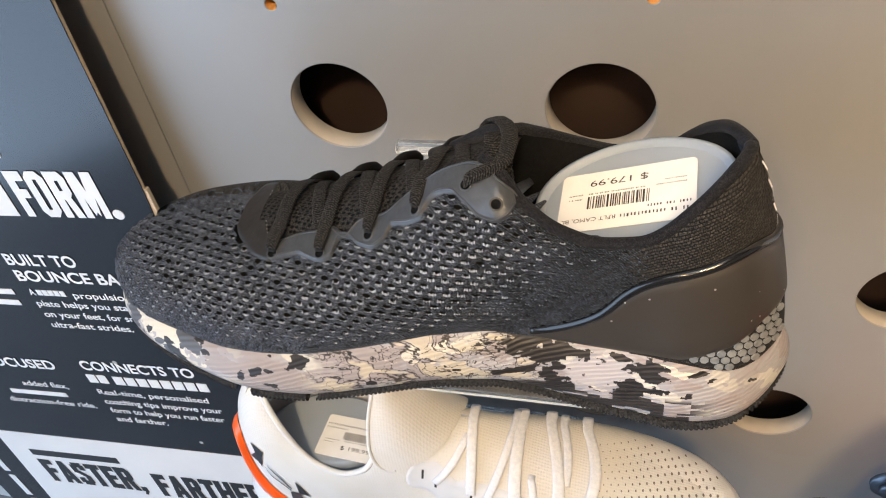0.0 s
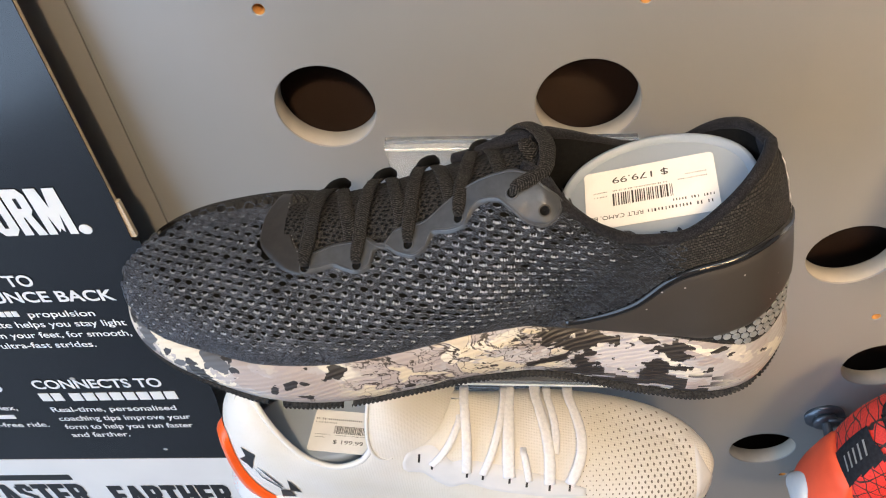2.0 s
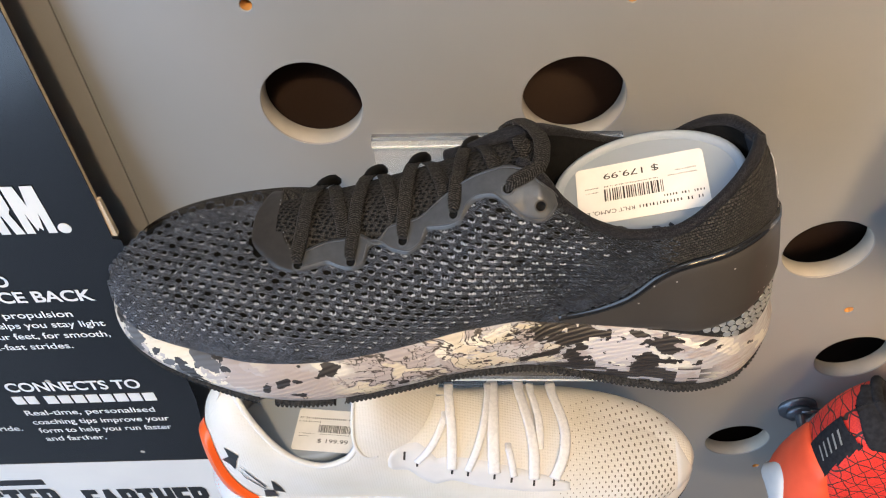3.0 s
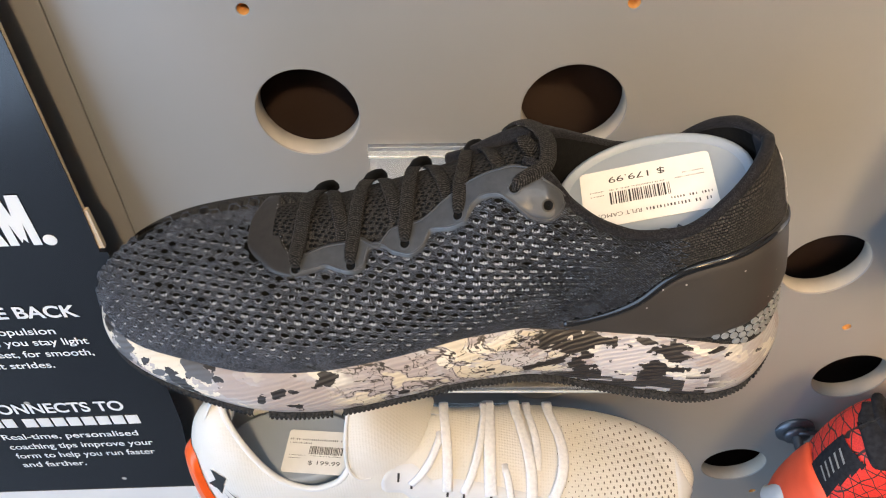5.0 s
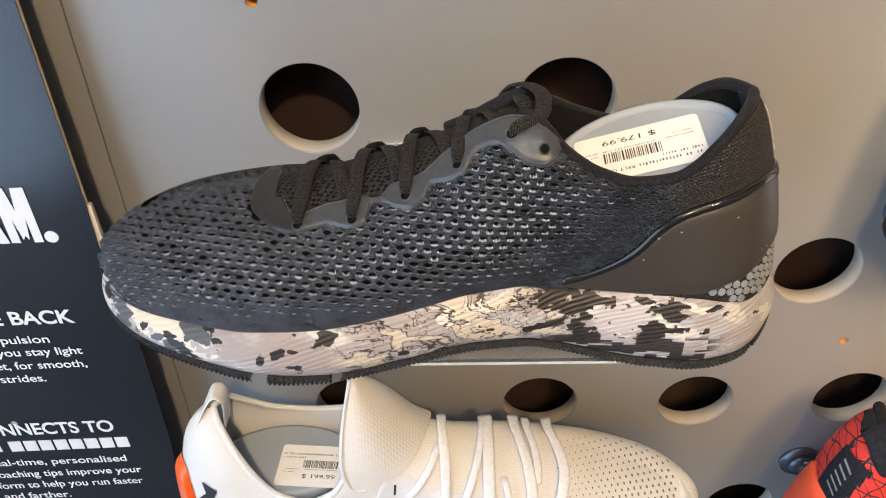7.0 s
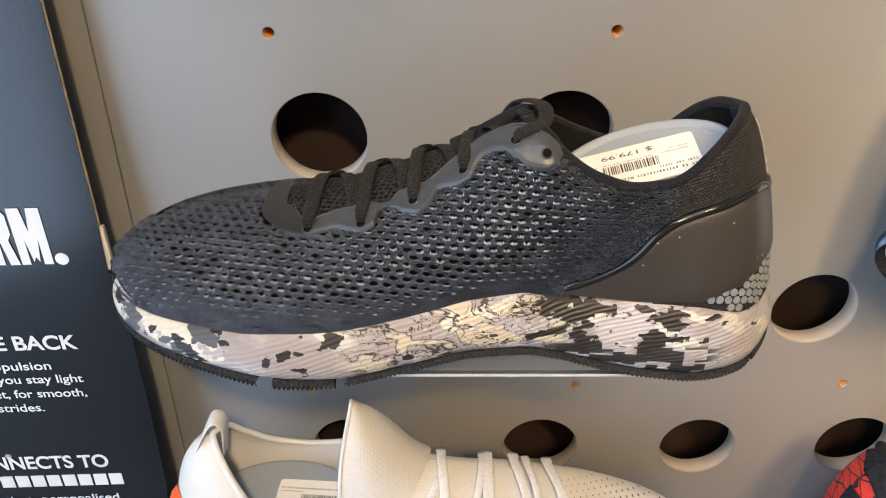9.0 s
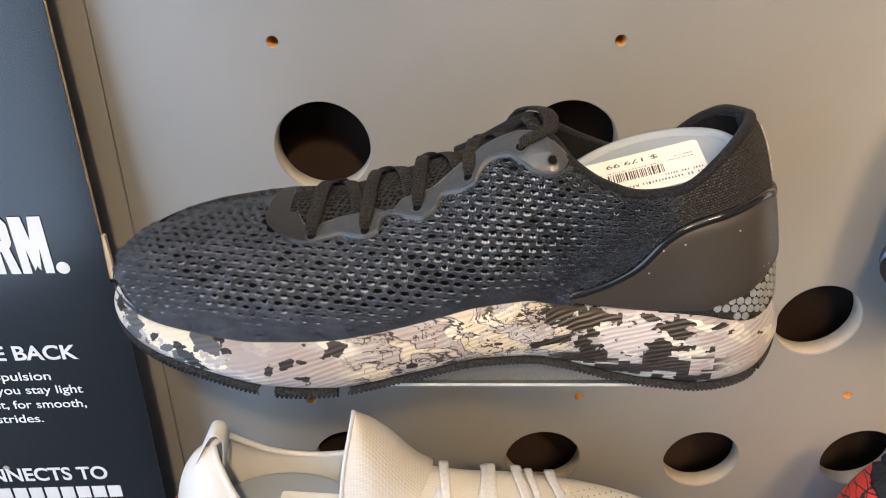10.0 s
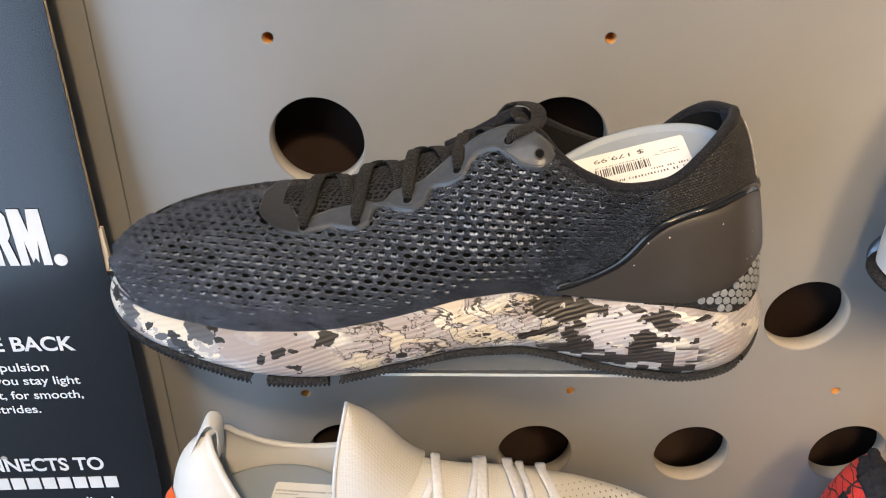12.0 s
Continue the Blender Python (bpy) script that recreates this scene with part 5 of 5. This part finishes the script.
lace([(hx - 0.0005, hy - 0.0008, hz - 0.001), (hx + 0.0015, hy - 0.0012, hz + 0.0026), (0.0425, -0.0060, 0.1195), (0.0468, -0.0010, 0.1198), (0.0478, 0.0110, 0.1216), (0.0435, 0.0230, 0.1200), (0.0370, 0.0300, 0.1168), (0.0325, 0.0335, 0.1100)], 0.0070, 0.0018)
lace([(0.0375, 0.0190, 0.1170), (0.0400, 0.0150, 0.1165), (0.0425, 0.0115, 0.1130), (0.0440, 0.0090, 0.1060), (0.0445, 0.0080, 0.0980)], 0.0085, 0.0022)
lined_hole(0.0462, 0.0812, 0.0027, 0.0019, TPU_DARK, "dark lined eyelet")
for x, q in STAY_HOLES:
    lined_hole(x + 0.0003, q - 0.0012, 0.0029, 0.0019, TPU, "black eyelet under a lace end")

# the clear insert in the shoe, with its label
insert = thing("shoe_insert", (0.0990, -0.1045, 1.2610), "frosted clear plastic insert filling the shoe opening", "shoe insert", turn=(8, -17, -3))
rows = []
for r, z in ((1.0, -0.010), (1.02, 0.006), (1.0, 0.0095), (0.95, 0.0095), (0.91, 0.0066), (0.5, 0.0066), (0.02, 0.0066)):
    row = []
    for n in range(48):
        a = 2 * math.pi * n / 48
        ca, sa = math.cos(a), math.sin(a)
        row.append((0.0425 * r * ca, 0.0300 * r * math.copysign(abs(sa) ** 0.9, sa), z))
    rows.append(row)
part("rim", grid_bm(rows[:5], closed=True), FROSTED, insert)
part("dish", grid_bm(rows[4:], closed=True), FROSTED, insert)
hero_label = price_label("price_label", (0, 0, 0), (0, 0, 0), 0.0575, 0.0320, "$ 179.99", "white paper price label stuck on the insert of the black shoe", "RFLT CAMO, BL")
hero_label.matrix_world = insert.matrix_basis @ pose(-0.0030, 0.0005, 0.0072, 0, 0, 180)

acrylic_shelf("acrylic_shelf", (-0.044, 0.0, 1.1735), 0.150, 0.146, 0.0385, "clear acrylic shelf bent up at the wall, under the black shoe")

# the white shoe below
W_BASE = (0.0, -0.085, 0.915)
w_near = [(-0.197, 0.0), (-0.190, -0.020), (-0.172, -0.035), (-0.145, -0.042), (-0.10, -0.041), (-0.05, -0.039), (0.0, -0.044), (0.05, -0.050), (0.10, -0.050), (0.14, -0.043), (0.169, -0.026), (0.184, 0.0)]
w_far = [(x, -y * (0.95 + 0.22 * min(1.0, max(0.0, x / 0.06)))) for x, y in w_near]
white = Last(
    w_near, w_far[1:-1],
    bottom=[(-0.197, 0.012), (-0.16, 0.004), (0.08, 0.004), (0.13, 0.010), (0.184, 0.024)],
    feather=[(-0.197, 0.040), (-0.15, 0.036), (-0.05, 0.034), (0.08, 0.032), (0.184, 0.040)],
    top_x=[(-0.197, -0.150), (-0.172, -0.144), (-0.145, -0.130), (-0.10, -0.100), (-0.05, -0.052), (0.0, 0.0), (0.10, 0.092), (0.16, 0.140), (0.184, 0.156)],
    top_z=[(-0.197, 0.150), (-0.172, 0.145), (-0.155, 0.130), (-0.135, 0.110), (-0.115, 0.097), (-0.09, 0.091), (-0.072, 0.098), (-0.060, 0.116), (-0.05, 0.128), (-0.03, 0.121), (0.0, 0.113), (0.03, 0.103), (0.065, 0.091), (0.10, 0.082), (0.14, 0.071), (0.174, 0.064)],
    near_y=[(-0.197, 0.0), (-0.172, -0.011), (-0.145, -0.023), (-0.115, -0.030), (-0.09, -0.032), (-0.07, -0.030), (-0.06, -0.024), (-0.05, -0.012), (-0.035, 0.004), (0.0, 0.012), (0.06, 0.020), (0.1, 0.022), (0.174, 0.010)],
    far_z=[(-0.197, 0.150), (-0.172, 0.146), (-0.155, 0.133), (-0.135, 0.120), (-0.115, 0.113), (-0.09, 0.109), (-0.072, 0.112), (-0.060, 0.120), (-0.05, 0.128), (-0.03, 0.121), (0.0, 0.113), (0.03, 0.103), (0.065, 0.091), (0.10, 0.082), (0.14, 0.071), (0.174, 0.064)],
    far_y=[(-0.197, 0.002), (-0.172, 0.013), (-0.145, 0.024), (-0.115, 0.030), (-0.09, 0.032), (-0.07, 0.030), (-0.06, 0.026), (-0.05, 0.020), (-0.035, 0.013), (0.0, 0.012), (0.06, 0.020), (0.1, 0.022), (0.174, 0.010)],
    bulge=[(-0.197, 0.002), (0.0, 0.003), (0.174, 0.004)], inset=[(-0.197, 0.012), (-0.15, 0.010), (0.1, 0.008), (0.174, 0.003)],
)
white.skin()
W = thing("running_shoe", W_BASE, "white knit running shoe with orange heel shell, below the black shoe", "shoe", group="display shoes")
part("midsole", sole_bm(white, LEVELS), WHITE_FOAM, W, "white foam sole")
part("outsole", tread_blocks(white, ()), TREAD, W)
part("upper", white.sheet(0.0, 1.0, 60), WHITE_KNIT, W, "white woven upper")
part("lining", white.sheet(0.02, 0.985, 30, -0.0022), WHITE_SMOOTH, W, "pale lining")
w_rim = [white.collar(i) for i in range(len(white.ring)) if white.ring[i].x < -0.045]
first = max(range(len(w_rim)), key=lambda i: (w_rim[i] - w_rim[i - 1]).length)
w_rim = w_rim[first:] + w_rim[:first]
part("collar_binding", tube_bm(w_rim, 0.0022, 130, 8), WHITE_SMOOTH, W, "rolled white collar edge")
part("insole", box_bm(-0.17, 0.0, -0.026, 0.026, 0.045, 0.050, 0.002), WHITE_SMOOTH, W)

# tall pointed tongue
front = smooth_line([(-0.012, 0.008, 0.1165), (-0.024, 0.008, 0.131), (-0.040, 0.006, 0.153), (-0.058, 0.003, 0.178)], 22)
edge_near = smooth_line([(-0.046, -0.026, 0.098), (-0.060, -0.029, 0.100), (-0.066, -0.028, 0.118), (-0.0645, -0.018, 0.146), (-0.058, 0.003, 0.178)], 22)
edge_far = smooth_line([(-0.026, 0.037, 0.094), (-0.055, 0.036, 0.100), (-0.062, 0.033, 0.122), (-0.062, 0.023, 0.148), (-0.058, 0.003, 0.178)], 22)
rows = []
for a, b, c in zip(edge_near, front, edge_far):
    row = []
    for k in range(17):
        f = k / 16
        if f <= 0.5:
            g = f * 2
            p = a.lerp(b, g) + Vector((0.006, -0.007, 0.004)) * math.sin(math.pi * g) * (a - b).length / 0.05
        else:
            g = f * 2 - 1
            p = b.lerp(c, g) + Vector((0.010, 0.009, 0.004)) * math.sin(math.pi * g) * (c - b).length / 0.05
        row.append(p)
    rows.append(row)
part("tongue", grid_bm(rows), WHITE_KNIT, W, "tall pointed white knit tongue")
part("tongue_edge", tube_bm(edge_near[2:], 0.0014, 40, 8), WHITE_SMOOTH, W)

# heel: pull loop, orange shell, printed mark
loop = ribbon_bm([(-0.170, -0.002, 0.112), (-0.163, -0.002, 0.134), (-0.155, 0.0, 0.152), (-0.148, 0.002, 0.163), (-0.142, 0.003, 0.158), (-0.144, 0.003, 0.140), (-0.147, 0.003, 0.128)], [(-1, 0, 0.6), (-1, 0, 0.6), (-1, 0, 0.6), (-0.3, 0, 1), (1, 0, 0.3), (1, 0, 0.1), (1, 0, 0.0)], 0.015, 0.0016, 36)
part("pull_loop", loop, WHITE_SMOOTH, W, "white heel pull loop")


def reach_q(last, x, tree):
    """The highest place of the side view that still lies on the shoe at x."""
    q = 0.13
    while q > -0.03 and last.cast(x, q, 0.0, tree)[0] is None:
        q -= 0.0008
    return q - 0.001


def foot_q(last, x, tree):
    """The lowest place of the side view that lies on the shoe at x."""
    q = -0.03
    while q < 0.1 and last.cast(x, q, 0.0, tree)[0] is None:
        q += 0.0008
    return q + 0.001


orange_line = curve_through([(-0.1955, 0.088), (-0.1800, 0.086), (-0.1720, 0.078), (-0.1700, 0.050), (-0.1660, 0.034), (-0.1590, 0.022), (-0.1500, 0.012), (-0.1420, 0.003), (-0.1360, -0.006)])
part("heel_shell", white.band(-0.1958, -0.138, lambda x: foot_q(white, x, white.whole), lambda x: max(foot_q(white, x, white.whole) + 0.001, min(orange_line(x), reach_q(white, x, white.whole))), 90, 20, 0.0055, edge=0.10, tree=white.whole), ORANGE, W, "glossy orange heel shell")


def mark(corners):
    """A plain printed shape on the heel, from corners in the side view."""
    bm = bmesh.new()
    pts = [white.cast(x, q, 0.0009)[0] for x, q in corners]
    if all(p is not None for p in pts):
        bm.faces.new([bm.verts.new(p) for p in pts])
    return part("printed_mark", bm, BLACK_PRINT, W, "plain black printed shape", smooth=False)


for corners in (
    [(-0.1605, 0.0725), (-0.1504, 0.0658), (-0.1535, 0.0600), (-0.1590, 0.0630)],
    [(-0.1670, 0.0560), (-0.1590, 0.0630), (-0.1535, 0.0600), (-0.1579, 0.0480), (-0.1600, 0.0530)],
    [(-0.1328, 0.0395), (-0.1290, 0.0300), (-0.1262, 0.0215), (-0.1345, 0.0245)],
    [(-0.1420, 0.0245), (-0.1345, 0.0245), (-0.1330, 0.0150), (-0.1440, 0.0135)],
    [(-0.1535, 0.0540), (-0.1470, 0.0450), (-0.1385, 0.0290), (-0.1400, 0.0288), (-0.1480, 0.0438)],
    [(-0.1560, 0.0510), (-0.1515, 0.0400), (-0.1400, 0.0270), (-0.1410, 0.0262), (-0.1525, 0.0392)],
):
    mark(corners)

# eyestay and laces
w_low = curve_through([(-0.0458, 0.0520), (-0.0420, 0.0485), (-0.033, 0.0478), (-0.0232, 0.0395), (-0.0132, 0.0340), (-0.0006, 0.0385), (0.0199, 0.0335), (0.0403, 0.0315), (0.0606, 0.0296), (0.085, 0.030)])
w_high = curve_through([(-0.0458, 0.0580), (-0.0437, 0.0645), (-0.0375, 0.0711), (-0.0256, 0.0729), (-0.0159, 0.0650), (-0.0101, 0.0591), (-0.004, 0.0605), (0.012, 0.0585), (0.03, 0.0540), (0.05, 0.0480), (0.085, 0.0360)])
part("eyestay", white.band(-0.0458, 0.085, w_low, w_high, 130, 10, 0.0014, edge=0.2), WHITE_FOAM, W, "smooth white eyestay")
# The dark of each lace slot is painted as a flat black patch.
for x, q in ((-0.0340, 0.0631), (-0.0251, 0.0566), (-0.0002, 0.0500), (0.0111, 0.0482), (0.0300, 0.0455), (0.0422, 0.0425), (0.0584, 0.0392), (0.0727, 0.0385)):
    bm = bmesh.new()
    bm.faces.new([bm.verts.new(white.cast(x + dx, q + dq, 0.0016)[0]) for dx, dq in ((-0.0009, -0.0038), (0.0007, -0.0038), (0.0013, 0.0038), (-0.0003, 0.0038))])
    part("slot_shade", bm, BLACK_PRINT, W, "flat black patch painting the shade in a lace slot", smooth=False)


def white_lace(x0, x1, q0, q1, width, lift, dip=0.0):
    pts, ups = [], []
    for k in range(9):
        f = k / 8
        p, n = white.cast(x0 + (x1 - x0) * f + dip * math.sin(math.pi * f), q0 + (q1 - q0) * f, lift + 0.0020 * math.sin(math.pi * f))
        if p is not None:
            pts.append(p)
            ups.append(n)
    last_p = pts[-1]
    pts.append(last_p + Vector((-0.0005, 0.010, -0.0030)))
    ups.append(Vector((0, 0.6, 0.8)))
    return part("lace", ribbon_bm(pts, ups, width, 0.0018, 30), LACE_WHITE, W, "flat white lace")


def top_q(x):
    return reach_q(white, x, white.tree)


for x0, q0, x1, q1, wide, bow in (
    (-0.0251, 0.0576, -0.0057, 0.0886, 0.0052, 0.002),
    (-0.0002, 0.0515, -0.0031, top_q(-0.003), 0.0068, 0.001),
    (0.0111, 0.0497, 0.0250, top_q(0.025), 0.0056, 0.001),
    (0.0300, 0.0470, 0.0285, top_q(0.0285), 0.0086, -0.001),
    (0.0440, 0.0440, 0.0395, 0.0640, 0.0050, 0.0),
    (0.0584, 0.0408, 0.0480, top_q(0.048), 0.0080, 0.003),
    (0.0620, 0.0600, 0.0570, top_q(0.057), 0.0060, 0.002),
    (0.0727, 0.0400, 0.0730, top_q(0.073), 0.0078, 0.008),
):
    white_lace(x0, x1, q0, q1, wide, 0.0024, bow)

# perforated toe: flat dark dots paint the shade in small stitched holes
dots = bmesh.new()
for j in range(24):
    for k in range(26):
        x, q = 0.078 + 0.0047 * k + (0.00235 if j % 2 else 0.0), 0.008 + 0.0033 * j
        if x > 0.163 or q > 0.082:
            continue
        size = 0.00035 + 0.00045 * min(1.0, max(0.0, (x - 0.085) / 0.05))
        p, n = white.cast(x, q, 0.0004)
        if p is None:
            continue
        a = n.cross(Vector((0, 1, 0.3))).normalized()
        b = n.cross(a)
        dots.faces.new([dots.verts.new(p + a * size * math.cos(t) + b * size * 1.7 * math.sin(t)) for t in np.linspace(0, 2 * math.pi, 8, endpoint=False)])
tagged(part("perforation", dots, surface("shaded_perforation", (0.16, 0.14, 0.12), (0.22, 0.20, 0.17), rough=0.8), W, "flat dots painted as the shade in small toe holes", smooth=False), kind="stuff")
part("toe_bumper", white.band(0.166, 0.1825, lambda x: 0.006, lambda x: 0.028 + (0.1825 - x) * 1.7, 20, 10, 0.0011, edge=0.15, tree=white.whole), WHITE_FOAM, W, "cream rubber toe bumper")

w_insert = thing("shoe_insert", (-0.110, -0.085, 1.003), "frosted grey plastic insert filling the white shoe", "shoe insert")
rows = []
for r, z in ((1.0, -0.012), (1.02, 0.004), (1.0, 0.0075), (0.94, 0.0075), (0.5, 0.0070), (0.02, 0.0072)):
    rows.append([(0.047 * r * math.cos(2 * math.pi * n / 48), 0.028 * r * math.sin(2 * math.pi * n / 48), z) for n in range(48)])
part("rim", grid_bm(rows[:4], closed=True), FROSTED, w_insert)
part("dish", grid_bm(rows[3:], closed=True), FROSTED, w_insert)
price_label("price_label", (-0.0885, -0.0925, 1.0112), (0, 0, -4), 0.052, 0.033, "$ 199.99", "white paper price label in the white shoe")
acrylic_shelf("acrylic_shelf", (-0.09, 0.0, 0.915), 0.150, 0.125, 0.014, "clear acrylic shelf under the white shoe")


def pin_bracket(name, x, z, reach, label):
    """A round wall flange with a stem and a cross rod."""
    b = thing(name, (x, 0, z), label, "bracket", group="shoe brackets")
    part("flange", disc_bm(0.0165, 0.0, -0.004, 0.0), STEEL, b)
    part("hub", disc_bm(0.011, -0.004, -0.009, 0.0015), STEEL, b)
    part("stem", tube_bm([(0, -0.006, 0), (0.002, -0.03, -0.008), (0.006, -reach, -0.014)], 0.0042, 16, 12), STEEL, b)
    part("rod", tube_bm([(0, -0.008, 0.006), (0.05, -0.008, 0.006), (0.12, -0.008, 0.006)], 0.0022, 12, 10), STEEL, b)
    return b


pin_bracket("shoe_bracket", 0.3050, 0.8860, 0.075, "blue-grey metal pin bracket holding the red shoe")
pin_bracket("shoe_bracket", 0.3050, 1.1560, 0.050, "blue-grey metal pin bracket holding the pale shoe")

# the red shoe
R_BASE = (0.023, -0.080, 0.860)
r_near = [(0.236, 0.0), (0.241, -0.022), (0.255, -0.036), (0.285, -0.041), (0.33, -0.040), (0.38, -0.043), (0.44, -0.050), (0.50, -0.044), (0.53, -0.026), (0.542, 0.0)]
r_far = [(x, -y) for x, y in r_near]
red = Last(
    r_near, r_far[1:-1],
    bottom=[(0.236, 0.026), (0.242, 0.010), (0.26, 0.004), (0.45, 0.004), (0.542, 0.024)],
    feather=[(0.236, 0.106), (0.243, 0.104), (0.250, 0.094), (0.262, 0.074), (0.29, 0.048), (0.40, 0.036), (0.542, 0.042)],
    top_x=[(0.236, 0.272), (0.255, 0.277), (0.285, 0.292), (0.33, 0.33), (0.38, 0.38), (0.5, 0.49), (0.542, 0.51)],
    top_z=[(0.236, 0.172), (0.252, 0.171), (0.285, 0.140), (0.32, 0.122), (0.35, 0.130), (0.38, 0.142), (0.42, 0.116), (0.5, 0.075), (0.542, 0.066)],
    near_y=[(0.236, 0.0), (0.252, -0.014), (0.285, -0.028), (0.33, -0.030), (0.36, -0.018), (0.38, 0.0), (0.542, 0.0)],
    far_z=[(0.236, 0.172), (0.252, 0.171), (0.285, 0.150), (0.32, 0.130), (0.35, 0.134), (0.38, 0.142), (0.42, 0.116), (0.5, 0.075), (0.542, 0.066)],
    far_y=[(0.236, 0.002), (0.252, 0.016), (0.285, 0.028), (0.33, 0.030), (0.36, 0.018), (0.38, 0.001), (0.542, 0.001)],
    bulge=[(0.2, -0.001), (0.27, -0.001), (0.32, 0.003), (0.6, 0.003)], inset=[(0.236, 0.012), (0.252, 0.009), (0.28, 0.008), (0.6, 0.006)],
)
red.skin()
RS = thing("running_shoe", R_BASE, "red and black running shoe with coral foam heel", "shoe", group="display shoes")
part("midsole", sole_bm(red, LEVELS), RED_FOAM, RS, "coral red foam sole")
part("outsole", tread_blocks(red, ((0.2, 0.27),)), WHITE_FOAM, RS, "pale blue-white outsole")
part("upper", red.sheet(0.0, 1.0, 50), RED_TEXTILE, RS, "red textile crossed by black lines")
part("lining", red.sheet(0.0, 0.99, 30, -0.002), INNER, RS, "black lining")
rr = [red.collar(i) for i in range(len(red.ring)) if red.ring[i].x < 0.37]
first = max(range(len(rr)), key=lambda i: (rr[i] - rr[i - 1]).length)
rr = rr[first:] + rr[:first]
part("collar_binding", tube_bm(rr, 0.0040, 120, 10), INNER, RS, "padded black collar")


def band_above(last, height_at, out, keys):
    """A padded band over the upper from a given height to its collar."""
    columns = []
    for i in keys:
        low, top = last.upper(i, 0.0).z, last.upper(i, 1.0).z
        height = height_at(i)
        v = math.asin(min(0.95, max(0.0, (height - low) / (top - low)))) * 2 / math.pi
        columns.append([last.upper(i, v + (1 - v) * k / 12) + last.out[i] * out * (0.2 if k == 0 else 1.0) + Vector((0, 0, 0.4 * out)) for k in range(13)])
    return grid_bm(columns)


def round_heel(i):
    """Runs from the far side of the heel round to the near side."""
    return (red.ring[i].x - 0.2355) * (1 if red.side[i] < 0 else -1)


around = sorted((i for i in range(len(red.ring)) if -0.012 < round_heel(i) < 0.11), key=round_heel)
part("heel_collar", band_above(red, lambda i: 0.149 + 0.018 * min(1.0, max(0.0, (0.022 - round_heel(i)) / 0.028)), 0.0022, around), INNER, RS, "padded black heel collar")
strap = part("heel_strap", red.sheet(0.0, 1.0, 60, 0.0014, lambda c: 0.098 < c.z < 0.152 and c.x < 0.275 and -0.0225 < c.y < 0.002), INNER, RS, "black heel strap")
for k in range(5):
    z = 0.1200 + 0.0062 * k
    pts = []
    for y, dz in ((-0.0050, 0.0016), (-0.0050, -0.0004), (-0.0150, -0.0044), (-0.0150, -0.0024)):
        hit = red.tree.ray_cast(Vector((0.0, y, z + dz)), Vector((1, 0, 0)))[0]
        pts.append(hit + Vector((-0.0026, -0.0010, 0)))
    bm = bmesh.new()
    bm.faces.new([bm.verts.new(p) for p in pts])
    part("reflective_bar", bm, HEX_TOP, strap, "grey reflective bar", smooth=False)
heel_keys = sorted((i for i in range(len(red.ring)) if red.ring[i].x < 0.256), key=lambda i: red.ring[i].y)
rim_top = curve_through([(0.236, 0.50), (0.239, 0.34), (0.244, 0.15), (0.250, 0.06), (0.256, 0.02)])
rows = [[red.wall(i, -0.02 + (rim_top(red.ring[i].x) + 0.02) * k / 8, -0.0022 + 0.0030 * abs(k / 4 - 1) ** 3) for i in heel_keys] for k in range(9)]
part("heel_rim", grid_bm(rows), WHITE_FOAM, RS, "pale blue-white rim round the heel")

# the pale shoe at the end of the panel
F_BASE = (0.0, -0.050, 1.158)
f_near = [(0.266, 0.0), (0.270, -0.018), (0.285, -0.034), (0.32, -0.045), (0.38, -0.048), (0.45, -0.042), (0.52, -0.040), (0.55, -0.025), (0.56, 0.0)]
f_far = [(x, -y) for x, y in f_near]
pale = Last(
    f_near, f_far[1:-1],
    bottom=[(0.266, 0.006), (0.30, 0.003), (0.56, 0.006)], feather=[(0.266, 0.014), (0.35, 0.018), (0.56, 0.030)],
    top_x=[(0.266, 0.292), (0.30, 0.312), (0.40, 0.40), (0.56, 0.54)], top_z=[(0.266, 0.148), (0.29, 0.146), (0.32, 0.112), (0.36, 0.104), (0.40, 0.122), (0.56, 0.07)],
    near_y=[(0.266, 0.0), (0.29, -0.020), (0.34, -0.030), (0.40, 0.0), (0.56, 0.0)], far_z=[(0.266, 0.148), (0.29, 0.146), (0.32, 0.112), (0.36, 0.104), (0.40, 0.122), (0.56, 0.07)], far_y=[(0.266, 0.001), (0.29, 0.020), (0.34, 0.030), (0.40, 0.001), (0.56, 0.001)],
    bulge=[(0.2, 0.003), (0.6, 0.003)], inset=[(0.2, 0.004), (0.6, 0.006)],
)
FS = thing("running_shoe", F_BASE, "pale grey running shoe with dark sole at the panel's edge", "shoe", group="display shoes")
part("midsole", sole_bm(pale, LEVELS), TREAD, FS, "dark rubber sole")
part("upper", pale.sheet(0.0, 1.0, 30), WHITE_SMOOTH, FS, "pale grey upper")
